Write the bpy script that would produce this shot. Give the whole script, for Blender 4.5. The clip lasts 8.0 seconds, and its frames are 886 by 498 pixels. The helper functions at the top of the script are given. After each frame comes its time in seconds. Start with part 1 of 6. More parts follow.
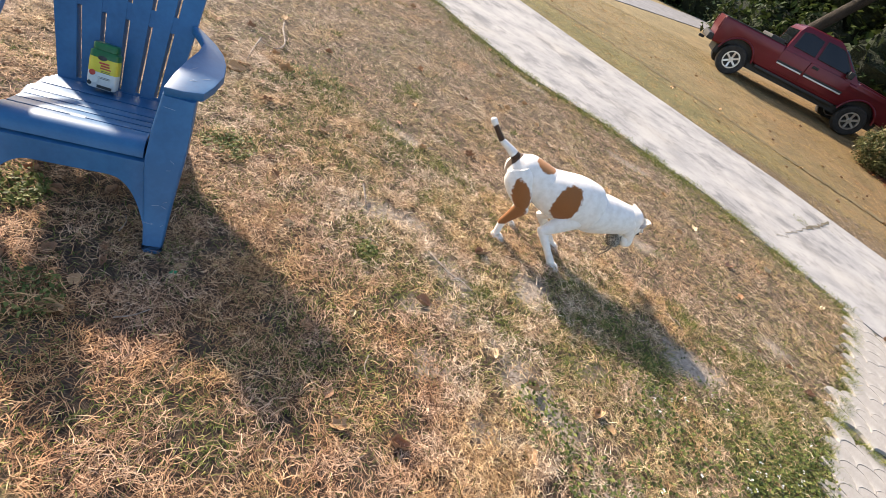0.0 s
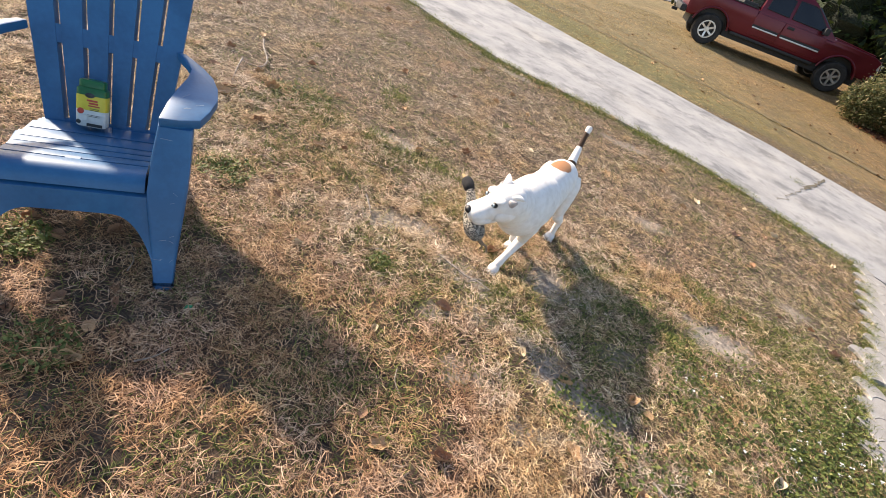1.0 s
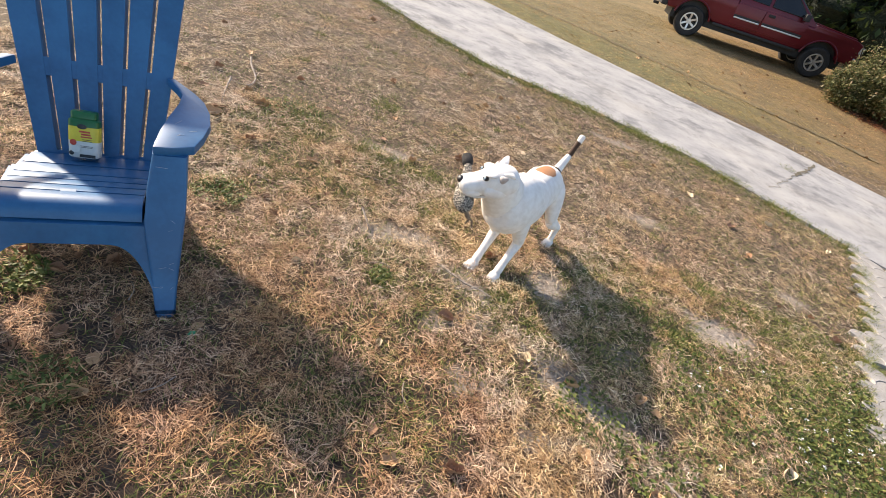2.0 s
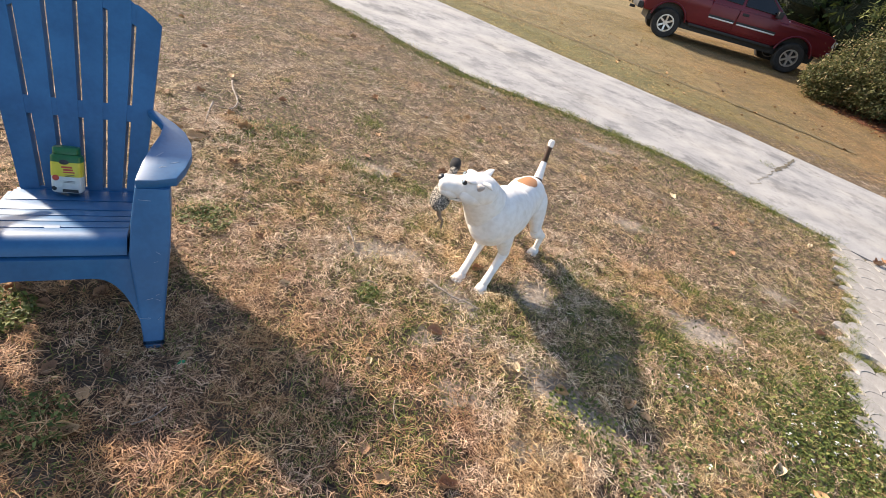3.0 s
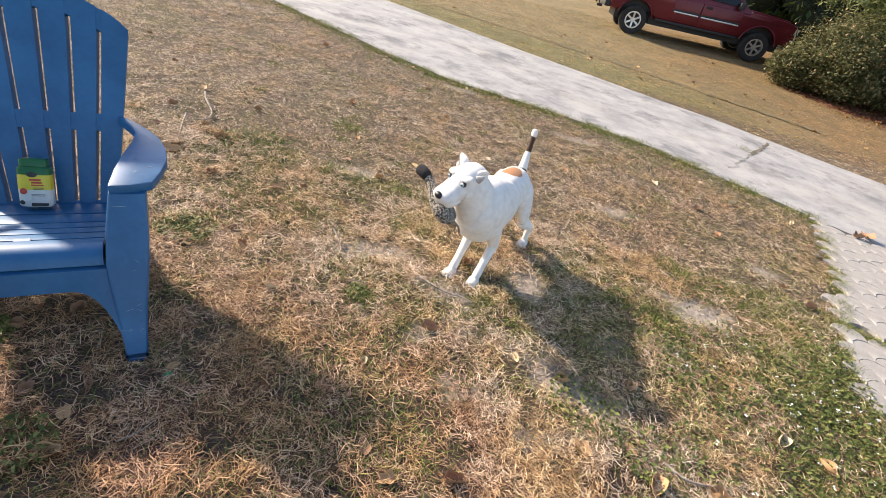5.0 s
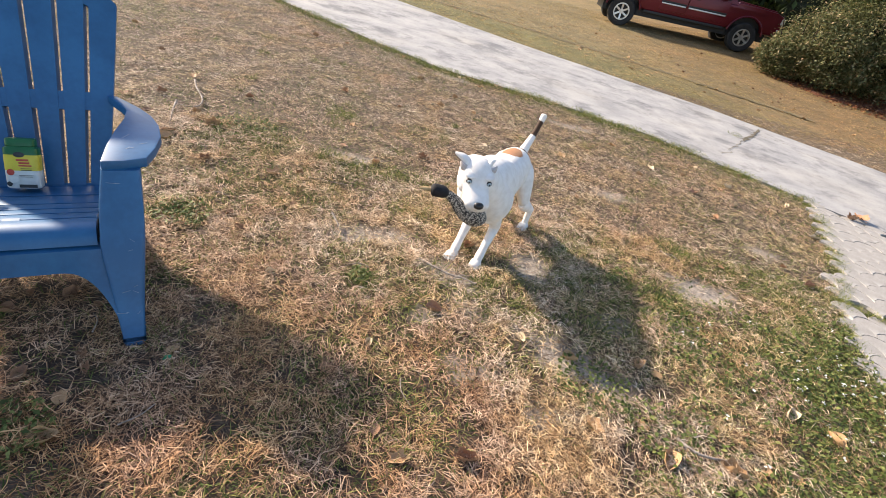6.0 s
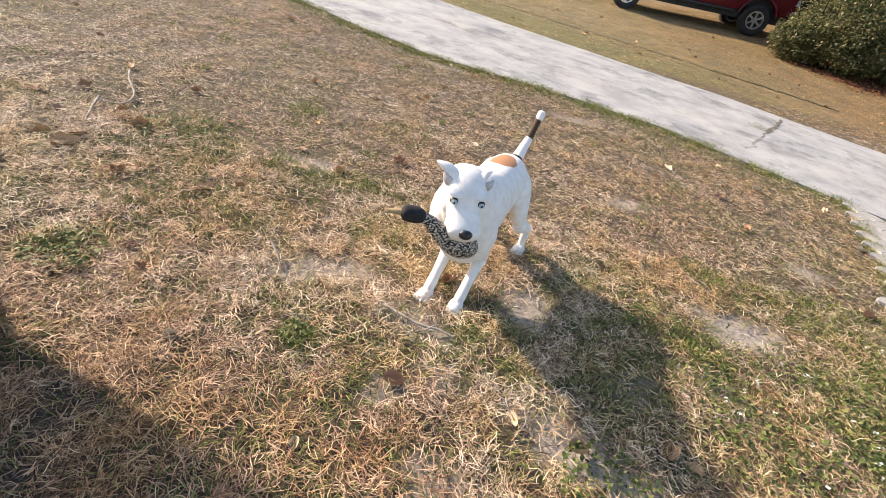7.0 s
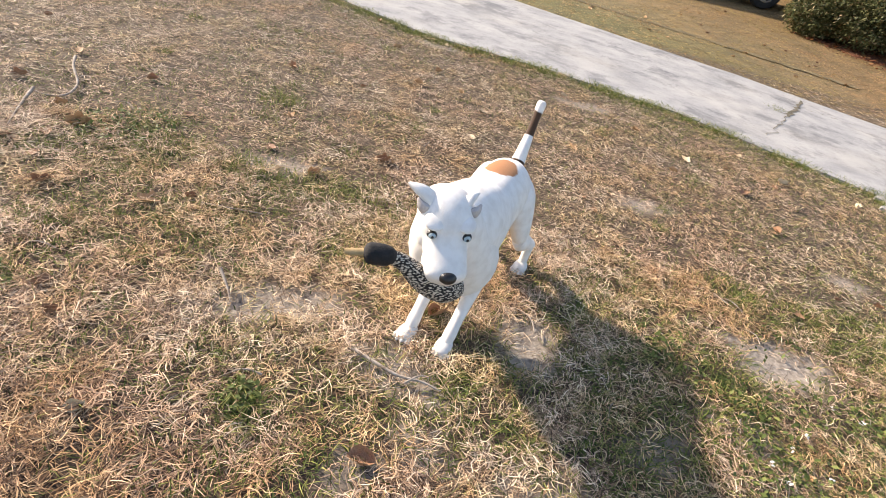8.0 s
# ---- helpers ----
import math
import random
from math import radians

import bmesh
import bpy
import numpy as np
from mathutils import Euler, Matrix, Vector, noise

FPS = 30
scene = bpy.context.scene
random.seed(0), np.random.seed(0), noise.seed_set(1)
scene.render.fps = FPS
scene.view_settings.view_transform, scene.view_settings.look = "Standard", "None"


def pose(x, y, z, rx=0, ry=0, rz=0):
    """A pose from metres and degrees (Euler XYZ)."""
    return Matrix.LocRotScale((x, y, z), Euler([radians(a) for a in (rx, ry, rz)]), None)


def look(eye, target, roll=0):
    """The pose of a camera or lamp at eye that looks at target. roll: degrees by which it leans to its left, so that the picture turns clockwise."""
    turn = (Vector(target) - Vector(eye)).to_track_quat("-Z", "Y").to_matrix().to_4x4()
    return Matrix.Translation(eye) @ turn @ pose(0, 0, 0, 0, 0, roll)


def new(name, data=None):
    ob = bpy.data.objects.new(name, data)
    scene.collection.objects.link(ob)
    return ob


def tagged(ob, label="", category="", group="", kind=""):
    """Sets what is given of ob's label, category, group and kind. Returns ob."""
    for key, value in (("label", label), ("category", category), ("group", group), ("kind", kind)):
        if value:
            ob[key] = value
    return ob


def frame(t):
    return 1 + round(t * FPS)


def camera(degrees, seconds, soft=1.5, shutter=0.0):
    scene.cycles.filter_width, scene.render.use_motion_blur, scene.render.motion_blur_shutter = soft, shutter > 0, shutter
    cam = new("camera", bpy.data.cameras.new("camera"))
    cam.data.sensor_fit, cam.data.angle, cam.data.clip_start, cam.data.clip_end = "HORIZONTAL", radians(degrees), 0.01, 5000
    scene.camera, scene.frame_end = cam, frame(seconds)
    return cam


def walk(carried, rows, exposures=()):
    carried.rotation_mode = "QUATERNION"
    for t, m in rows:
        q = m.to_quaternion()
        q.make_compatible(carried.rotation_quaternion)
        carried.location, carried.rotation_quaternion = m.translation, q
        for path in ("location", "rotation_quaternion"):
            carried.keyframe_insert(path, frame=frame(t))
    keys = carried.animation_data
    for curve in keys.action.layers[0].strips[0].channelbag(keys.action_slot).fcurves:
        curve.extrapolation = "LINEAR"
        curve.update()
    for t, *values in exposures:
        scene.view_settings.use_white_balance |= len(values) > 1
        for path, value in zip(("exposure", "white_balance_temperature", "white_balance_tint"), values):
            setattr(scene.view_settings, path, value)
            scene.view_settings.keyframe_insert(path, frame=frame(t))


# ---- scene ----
cam = camera(85.6, 8.0, 0.8)
PATH = [
    (0, (0.092, 0.061, 1.493), (-0.036, 1.681, 0.328), 30.4),
    (0.2, (0.084, 0.06, 1.478), (-0.015, 1.696, 0.332), 29.1),
    (0.5, (0.108, 0.089, 1.502), (0.002, 1.713, 0.339), 26.5),
    (1, (0.009, 0.079, 1.45), (-0.102, 1.703, 0.289), 24.4),
    (1.5, (-0.019, 0.086, 1.452), (-0.126, 1.714, 0.295), 22.9),
    (3, (0.005, 0.086, 1.525), (-0.082, 1.746, 0.414), 19.0),
    (3.5, (0.013, 0.076, 1.527), (-0.066, 1.748, 0.432), 18.0),
    (4, (0.015, 0.074, 1.522), (-0.056, 1.755, 0.44), 17.0),
    (5.5, (-0.002, 0.083, 1.386), (-0.026, 1.775, 0.32), 15.8),
    (6, (-0.019, 0.069, 1.348), (-0.023, 1.758, 0.279), 15.7),
    (6.5, (-0.016, 0.11, 1.364), (-0.017, 1.791, 0.28), 15.5),
    (6.7, (0.017, 0.268, 1.326), (0.018, 1.944, 0.234), 15.3),
    (6.8, (0.036, 0.402, 1.298), (0.034, 2.075, 0.201), 15.2),
    (7, (0.052, 0.652, 1.241), (0.047, 2.318, 0.133), 15.3),
    (7.5, (0.07, 0.868, 1.213), (0.072, 2.513, 0.076), 15.3),
    (8, (0.062, 1.03, 1.194), (0.072, 2.648, 0.018), 15.3),
]
walk(cam, [(t, look(eye, target, roll)) for t, eye, target, roll in PATH], [(0, 1.07, 6950, 15), (0.5, 1.03, 6950, 15), (1.2, 0.95, 6950, 15), (6.5, 0.98, 6850, 15), (8, 0.98, 6850, 15)])

# ---- light ----
SUN_AZ, SUN_EL = math.atan2(0.456, -0.89), radians(27.3)      # where the sun stands, seen from the lawn
to_sun = Vector((math.cos(SUN_AZ) * math.cos(SUN_EL), math.sin(SUN_AZ) * math.cos(SUN_EL), math.sin(SUN_EL)))
world = bpy.data.worlds.new("sky")
scene.world = world
world.use_nodes = True
_w = world.node_tree
_sky = _w.nodes.new("ShaderNodeTexSky")
_sky.sky_type, _sky.sun_disc = "NISHITA", False
_sky.sun_elevation, _sky.sun_rotation = SUN_EL, math.pi / 2 - SUN_AZ
_w.links.new(_sky.outputs[0], _w.nodes["Background"].inputs[0])
_w.nodes["Background"].inputs[1].default_value = 0.15
sun = new("sun", bpy.data.lights.new("sun", "SUN"))
sun.data.energy, sun.data.angle, sun.data.color = 4.7, radians(2.4), (1.0, 0.90, 0.75)
sun.matrix_world = look(to_sun * 40, (0, 0, 0))


# ---- materials ----
def ramp_node(nt, fac, stops):
    r = nt.nodes.new("ShaderNodeValToRGB")
    e = r.color_ramp.elements
    while len(e) < len(stops):
        e.new(0.5)
    for k, (p, c) in enumerate(stops):
        e[k].position, e[k].color = p, (*c, 1)
    nt.links.new(fac, r.inputs[0])
    return r.outputs[0]


def noise_node(nt, scale, detail=4, rough=0.55, vec=None):
    n = nt.nodes.new("ShaderNodeTexNoise")
    n.inputs["Scale"].default_value, n.inputs["Detail"].default_value, n.inputs["Roughness"].default_value = scale, detail, rough
    if vec is None:
        vec = nt.nodes.new("ShaderNodeTexCoord").outputs["Object"]
    nt.links.new(vec, n.inputs["Vector"])
    return n.outputs["Fac"]


def mix_node(nt, fac, a, b, mode="MIX"):
    m = nt.nodes.new("ShaderNodeMix")
    m.data_type, m.blend_type = "RGBA", mode
    for sock, v in ((m.inputs["Factor"], fac), (m.inputs["A"], a), (m.inputs["B"], b)):
        if hasattr(v, "is_linked"):
            nt.links.new(v, sock)
        else:
            sock.default_value = v if isinstance(v, float) else (*v, 1)
    return m.outputs["Result"]


def bump_node(nt, height, strength, dist):
    b = nt.nodes.new("ShaderNodeBump")
    b.inputs["Strength"].default_value, b.inputs["Distance"].default_value = strength, dist
    nt.links.new(height, b.inputs["Height"])
    return b.outputs[0]


def material(name, stops, scale=8.0, fine=80.0, rough=0.7, metal=0.0, bump=0.15, dist=0.003, fine_mix=0.3, gloss=0.5):
    """Noise colour at two scales with a fine relief."""
    m = bpy.data.materials.new(name)
    m.use_nodes = True
    nt = m.node_tree
    p = nt.nodes["Principled BSDF"]
    big, small = noise_node(nt, scale), noise_node(nt, fine, 3)
    mm = nt.nodes.new("ShaderNodeMath")
    mm.operation = "MULTIPLY_ADD"
    nt.links.new(small, mm.inputs[0])
    mm.inputs[1].default_value = fine_mix
    nt.links.new(big, mm.inputs[2])
    sub = nt.nodes.new("ShaderNodeMath")
    sub.operation = "SUBTRACT"
    nt.links.new(mm.outputs[0], sub.inputs[0])
    sub.inputs[1].default_value = fine_mix / 2
    col = ramp_node(nt, sub.outputs[0], stops)
    nt.links.new(col, p.inputs["Base Color"])
    p.inputs["Roughness"].default_value, p.inputs["Metallic"].default_value = rough, metal
    p.inputs["Specular IOR Level"].default_value = gloss
    if bump:
        nt.links.new(bump_node(nt, small, bump, dist), p.inputs["Normal"])
    return m


def two(a, b, lo=0.35, hi=0.65):
    return [(lo, a), (hi, b)]


def blade_material(name, stops, patch=None, rough=0.75, trans=0.25, dead=None):
    """Leaves and blades: a colour of its own for each, and broad patches over the lawn."""
    m = bpy.data.materials.new(name)
    m.use_nodes = True
    nt = m.node_tree
    p = nt.nodes["Principled BSDF"]
    geo = nt.nodes.new("ShaderNodeNewGeometry")
    col = ramp_node(nt, geo.outputs["Random Per Island"], stops)
    for scale, tint in patch or ():
        col = mix_node(nt, ramp_node(nt, noise_node(nt, scale, 4), [(0.44, (0, 0, 0)), (0.60, (1, 1, 1))]), col,
                       mix_node(nt, 1.0, col, tint, "MULTIPLY"))
    if dead:                                          # a broad rusty dead patch: centre, half sizes, tint
        mp = nt.nodes.new("ShaderNodeMapping")
        mp.vector_type = "TEXTURE"
        mp.inputs["Location"].default_value, mp.inputs["Scale"].default_value = dead[0], dead[1]
        nt.links.new(nt.nodes.new("ShaderNodeTexCoord").outputs["Object"], mp.inputs["Vector"])
        ln = nt.nodes.new("ShaderNodeVectorMath")
        ln.operation = "LENGTH"
        nt.links.new(mp.outputs[0], ln.inputs[0])
        ad = nt.nodes.new("ShaderNodeMath")
        ad.operation = "ADD"
        nt.links.new(noise_node(nt, 3.0, 4), ad.inputs[0])
        nt.links.new(ln.outputs["Value"], ad.inputs[1])
        mr = nt.nodes.new("ShaderNodeMapRange")
        nt.links.new(ad.outputs[0], mr.inputs["Value"])
        mr.inputs["From Min"].default_value, mr.inputs["From Max"].default_value = 1.7, 1.15
        col = mix_node(nt, mr.outputs[0], col, mix_node(nt, 1.0, col, dead[2], "MULTIPLY"))
    nt.links.new(col, p.inputs["Base Color"])
    p.inputs["Roughness"].default_value = rough
    p.inputs["Specular IOR Level"].default_value = 0.3
    t = nt.nodes.new("ShaderNodeBsdfTranslucent")
    nt.links.new(col, t.inputs["Color"])
    mx = nt.nodes.new("ShaderNodeMixShader")
    mx.inputs[0].default_value = trans
    nt.links.new(p.outputs[0], mx.inputs[1])
    nt.links.new(t.outputs[0], mx.inputs[2])
    nt.links.new(mx.outputs[0], nt.nodes["Material Output"].inputs[0])
    return m


def coat_material(name, patches):
    """Short white fur with brown patches at places of the piece (centre, half sizes)."""
    m = bpy.data.materials.new(name)
    m.use_nodes = True
    nt = m.node_tree
    p = nt.nodes["Principled BSDF"]
    coord = nt.nodes.new("ShaderNodeTexCoord").outputs["Object"]
    col = ramp_node(nt, noise_node(nt, 30, 4), [(0.3, (0.70, 0.655, 0.60)), (0.6, (0.80, 0.765, 0.72))])
    hair = noise_node(nt, 260, 3)
    for centre, half, colour in patches:
        mp = nt.nodes.new("ShaderNodeMapping")
        mp.vector_type = "TEXTURE"
        mp.inputs["Location"].default_value, mp.inputs["Scale"].default_value = centre, half
        nt.links.new(coord, mp.inputs["Vector"])
        ln = nt.nodes.new("ShaderNodeVectorMath")
        ln.operation = "LENGTH"
        nt.links.new(mp.outputs[0], ln.inputs[0])
        ad = nt.nodes.new("ShaderNodeMath")
        ad.operation = "MULTIPLY_ADD"
        nt.links.new(noise_node(nt, 45, 5), ad.inputs[0])
        ad.inputs[1].default_value = 0.50
        nt.links.new(ln.outputs["Value"], ad.inputs[2])
        mr = nt.nodes.new("ShaderNodeMapRange")
        nt.links.new(ad.outputs[0], mr.inputs["Value"])
        mr.inputs["From Min"].default_value, mr.inputs["From Max"].default_value = 1.31, 1.19
        col = mix_node(nt, mr.outputs[0], col, mix_node(nt, hair, tuple(c * 0.7 for c in colour), colour))
    nt.links.new(col, p.inputs["Base Color"])
    p.inputs["Roughness"].default_value = 0.75
    p.inputs["Specular IOR Level"].default_value = 0.25
    p.inputs["Sheen Weight"].default_value = 0.15
    nt.links.new(bump_node(nt, hair, 0.25, 0.002), p.inputs["Normal"])
    return m


BROWN, DARK = (0.30, 0.115, 0.035), (0.075, 0.040, 0.022)
M = {
    "soil": material("soil", [(0.30, (0.014, 0.008, 0.006)), (0.5, (0.040, 0.023, 0.016)), (0.72, (0.10, 0.066, 0.047))], 2.6, 120, 0.95, 0, 0.9, 0.015, 0.6),
    "sand": material("sand", two((0.30, 0.25, 0.20), (0.46, 0.41, 0.35)), 9, 220, 0.95, 0, 0.5, 0.006, 0.5),
    "concrete": material("concrete", [(0.28, (0.25, 0.248, 0.245)), (0.5, (0.345, 0.335, 0.322)), (0.72, (0.42, 0.405, 0.38))], 2.2, 70, 0.9, 0, 0.4, 0.004, 0.5),
    "paver": material("paver", two((0.29, 0.268, 0.24), (0.44, 0.412, 0.375)), 3, 120, 0.92, 0, 0.5, 0.004, 0.5),
    # darker lawn tone for the painted cable shadow on the far lawn
    "cable_shade": material("cable_shade", two((0.11, 0.084, 0.037), (0.20, 0.15, 0.07)), 6, 70, 0.95, 0, 0.6, 0.01, 0.5),
    "joint": material("joint", two((0.085, 0.072, 0.045), (0.18, 0.15, 0.105)), 14, 90, 0.95),
    "asphalt": material("asphalt", two((0.16, 0.16, 0.165), (0.24, 0.24, 0.25)), 2, 60, 0.85),
    "blue": material("blue_plastic", two((0.008, 0.086, 0.205), (0.017, 0.125, 0.275)), 5, 60, 0.45, 0, 0.05, 0.001, 0.3, 0.5),
    "scuff": material("scuff", two((0.22, 0.28, 0.36), (0.36, 0.42, 0.50)), 40, 160, 0.7),
    "red": material("red_paint", two((0.100, 0.006, 0.014), (0.132, 0.010, 0.020)), 1.5, 30, 0.28, 0.25, 0, 0, 0.1),
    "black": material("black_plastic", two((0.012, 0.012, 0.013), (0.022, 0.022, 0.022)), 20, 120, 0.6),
    "rubber": material("rubber", two((0.012, 0.012, 0.012), (0.03, 0.028, 0.026)), 12, 90, 0.85, 0, 0.4, 0.004),
    "chrome": material("chrome", two((0.62, 0.62, 0.63), (0.72, 0.72, 0.73)), 4, 40, 0.18, 1.0, 0),
    "alloy": material("alloy", two((0.52, 0.52, 0.53), (0.66, 0.66, 0.67)), 10, 60, 0.32, 0.8, 0),
    "glass": material("dark_glass", two((0.006, 0.008, 0.010), (0.010, 0.012, 0.014)), 3, 20, 0.06, 0, 0, 0, 0.1),
    "amber": material("amber_lamp", two((0.35, 0.05, 0.02), (0.42, 0.07, 0.03)), 20, 60, 0.25, 0, 0),
    "clear": material("clear_lamp", two((0.45, 0.45, 0.46), (0.6, 0.6, 0.6)), 30, 60, 0.15, 0.3, 0),
    "bark": material("bark", two((0.012, 0.009, 0.007), (0.036, 0.028, 0.021)), 5, 30, 0.95, 0, 0.9, 0.03, 0.5),
    "twig": material("twig", two((0.20, 0.15, 0.11), (0.42, 0.36, 0.30)), 30, 200, 0.9, 0, 0.4),
    # near-black green: shade deep inside foliage, put into the colour
    "foliage_shade": material("woods_shade", two((0.008, 0.014, 0.006), (0.022, 0.034, 0.013)), 1.2, 9, 0.95, 0, 0.9, 0.2, 0.5),
    "mulch": material("mulch", [(0.3, (0.07, 0.025, 0.012)), (0.55, (0.17, 0.06, 0.03)), (0.75, (0.28, 0.13, 0.06))], 18, 120, 0.95, 0, 0.9, 0.02, 0.6),
    "lid": material("green_lid", two((0.004, 0.10, 0.028), (0.006, 0.13, 0.035)), 20, 90, 0.35),
    "yellow": material("yellow_label", two((0.62, 0.50, 0.035), (0.68, 0.56, 0.05)), 20, 90, 0.4),
    "label": material("pale_label", two((0.62, 0.62, 0.56), (0.70, 0.70, 0.66)), 20, 90, 0.4),
    "tomato": material("red_print", two((0.45, 0.03, 0.02), (0.55, 0.06, 0.03)), 60, 200, 0.4),
    "ink": material("dark_print", two((0.012, 0.014, 0.014), (0.03, 0.03, 0.03)), 60, 200, 0.4),
    "coat": coat_material("white_coat", []),
    "coat_chest": coat_material("white_coat_chest", [((-0.115, -0.12, -0.005), (0.070, 0.085, 0.125), BROWN)]),
    "coat_rump": coat_material("white_coat_rump", [((0.045, -0.012, 0.10), (0.062, 0.060, 0.05), (0.40, 0.17, 0.06)), ((-0.125, 0, 0.02), (0.035, 0.045, 0.12), DARK), ((-0.05, -0.12, -0.06), (0.06, 0.06, 0.12), BROWN)]),
    "coat_thigh": coat_material("brown_thigh", [((0.09, 0, 0.0), (0.11, 0.10, 0.055), BROWN)]),
    "coat_thigh_left": coat_material("striped_thigh", [((0.10, 0, -0.075), (0.09, 0.10, 0.035), BROWN)]),
    "coat_tail": coat_material("tail_coat", [((0.012, 0, 0), (0.016, 0.06, 0.06), DARK)]),
    "coat_tip": coat_material("tail_tip_coat", [((0.042, 0.004, 0.003), (0.058, 0.034, 0.036), DARK)]),
    "pink": material("pink_skin", two((0.42, 0.24, 0.20), (0.55, 0.36, 0.31)), 40, 200, 0.7),
    "grey_ear": material("grey_ear", two((0.30, 0.27, 0.26), (0.52, 0.47, 0.44)), 30, 200, 0.7),
    "nose": material("nose", two((0.010, 0.009, 0.009), (0.02, 0.018, 0.018)), 40, 300, 0.35, 0, 0.4),
    "iris": material("iris", two((0.30, 0.38, 0.40), (0.44, 0.51, 0.52)), 80, 300, 0.1, 0, 0),
    "plush_black": material("black_plush", two((0.008, 0.008, 0.009), (0.022, 0.02, 0.02)), 30, 260, 0.9, 0, 0.6),
    "plush_tan": material("tan_plush", two((0.32, 0.22, 0.10), (0.42, 0.30, 0.15)), 30, 260, 0.9, 0, 0.5),
    "rope": material("rope", two((0.16, 0.11, 0.07), (0.32, 0.25, 0.18)), 60, 300, 0.95, 0, 0.6),
    "scrap": material("green_plastic", two((0.01, 0.22, 0.09), (0.015, 0.28, 0.12)), 30, 90, 0.4),
    "dry": blade_material("dry_grass", [(0.0, (0.050, 0.028, 0.021)), (0.22, (0.18, 0.114, 0.074)), (0.45, (0.51, 0.355, 0.232)), (0.70, (0.83, 0.635, 0.44)), (1.0, (0.97, 0.845, 0.655))], ((1.1, (0.97, 0.87, 0.82)), (2.7, (1.0, 0.96, 0.76)), (11.0, (0.80, 0.74, 0.68))), 0.7, 0.06, ((-1.0, 0.95, 0), (1.5, 0.85, 1.0), (0.80, 0.675, 0.60))),
    "dry_far": blade_material("far_dry_grass", [(0.0, (0.05, 0.030, 0.012)), (0.25, (0.22, 0.14, 0.055)), (0.55, (0.58, 0.37, 0.155)), (1.0, (0.90, 0.64, 0.32))], ((0.35, (0.74, 0.86, 0.62)), (1.6, (0.92, 0.76, 0.68)), (7.0, (0.66, 0.60, 0.52))), 0.7, 0.12),
    "green": blade_material("green_grass", [(0.0, (0.045, 0.075, 0.015)), (0.35, (0.10, 0.14, 0.028)), (0.7, (0.22, 0.24, 0.060)), (1.0, (0.42, 0.38, 0.13))]),
    "clover": blade_material("weed_leaf", [(0.0, (0.045, 0.065, 0.014)), (0.6, (0.12, 0.155, 0.038)), (1.0, (0.27, 0.28, 0.085))], None, 0.6),
    "petal": blade_material("white_petal", [(0.0, (0.62, 0.62, 0.58)), (1.0, (0.78, 0.78, 0.75))]),
    "shrub": blade_material("shrub_leaf", [(0.0, (0.050, 0.058, 0.024)), (0.45, (0.125, 0.140, 0.056)), (0.8, (0.24, 0.235, 0.105)), (1.0, (0.42, 0.29, 0.17))], None, 0.5),
    "tree_leaf": blade_material("tree_leaf", [(0.0, (0.014, 0.028, 0.010)), (0.6, (0.035, 0.060, 0.018)), (1.0, (0.085, 0.115, 0.032))], None, 0.5),
    "frond": blade_material("frond", [(0.0, (0.10, 0.13, 0.04)), (1.0, (0.29, 0.31, 0.13))], None, 0.5),
    "litter": blade_material("red_litter", [(0.0, (0.10, 0.03, 0.015)), (0.5, (0.24, 0.08, 0.035)), (1.0, (0.40, 0.21, 0.09))]),
}


def leaf_brown(name, a, b):
    return material(name, two(a, b), 25, 180, 0.7, 0, 0.4, 0.002, 0.5)


LEAF = [leaf_brown("leaf_tan", (0.36, 0.20, 0.09), (0.52, 0.33, 0.17)), leaf_brown("leaf_rust", (0.24, 0.12, 0.06), (0.40, 0.22, 0.12)),
        leaf_brown("leaf_pale", (0.50, 0.38, 0.23), (0.62, 0.50, 0.34))]

# speckled plush: dark and light flecks
_m = bpy.data.materials.new("speckled_plush")
_m.use_nodes = True
_nt = _m.node_tree
_v = _nt.nodes.new("ShaderNodeTexVoronoi")
_v.inputs["Scale"].default_value = 100
_k = _nt.nodes.new("ShaderNodeMapping")
_k.inputs["Rotation"].default_value, _k.inputs["Scale"].default_value = (0.5, 0.4, 0.7), (3.0, 1.1, 2.2)
_nt.links.new(_nt.nodes.new("ShaderNodeTexCoord").outputs["Object"], _k.inputs["Vector"])
_nt.links.new(_k.outputs[0], _v.inputs["Vector"])
_c = ramp_node(_nt, _v.outputs["Distance"], [(0.40, (0.58, 0.52, 0.43)), (0.52, (0.02, 0.018, 0.017))])
_nt.links.new(_c, _nt.nodes["Principled BSDF"].inputs["Base Color"])
_nt.nodes["Principled BSDF"].inputs["Roughness"].default_value = 0.95
_nt.links.new(bump_node(_nt, _v.outputs["Distance"], 0.7, 0.004), _nt.nodes["Principled BSDF"].inputs["Normal"])
M["speckle"] = _m


# ---- building helpers ----
def mesh_of(bm, material_, name="m", smooth=None):
    bmesh.ops.recalc_face_normals(bm, faces=bm.faces)
    me = bpy.data.meshes.new(name)
    bm.to_mesh(me)
    bm.free()
    me.materials.append(material_)
    if smooth is not None:
        me.polygons.foreach_set("use_smooth", [True] * len(me.polygons))
        me.set_sharp_from_angle(angle=radians(smooth))
    return me


def part(name, bm, material_, parent=None, label="", smooth=40, m=None):
    ob = new(name, bm if isinstance(bm, bpy.types.Mesh) else mesh_of(bm, material_, name, smooth))
    if parent is not None:
        ob.parent = parent
    if m is not None:
        ob.matrix_basis = m
    return tagged(ob, label)


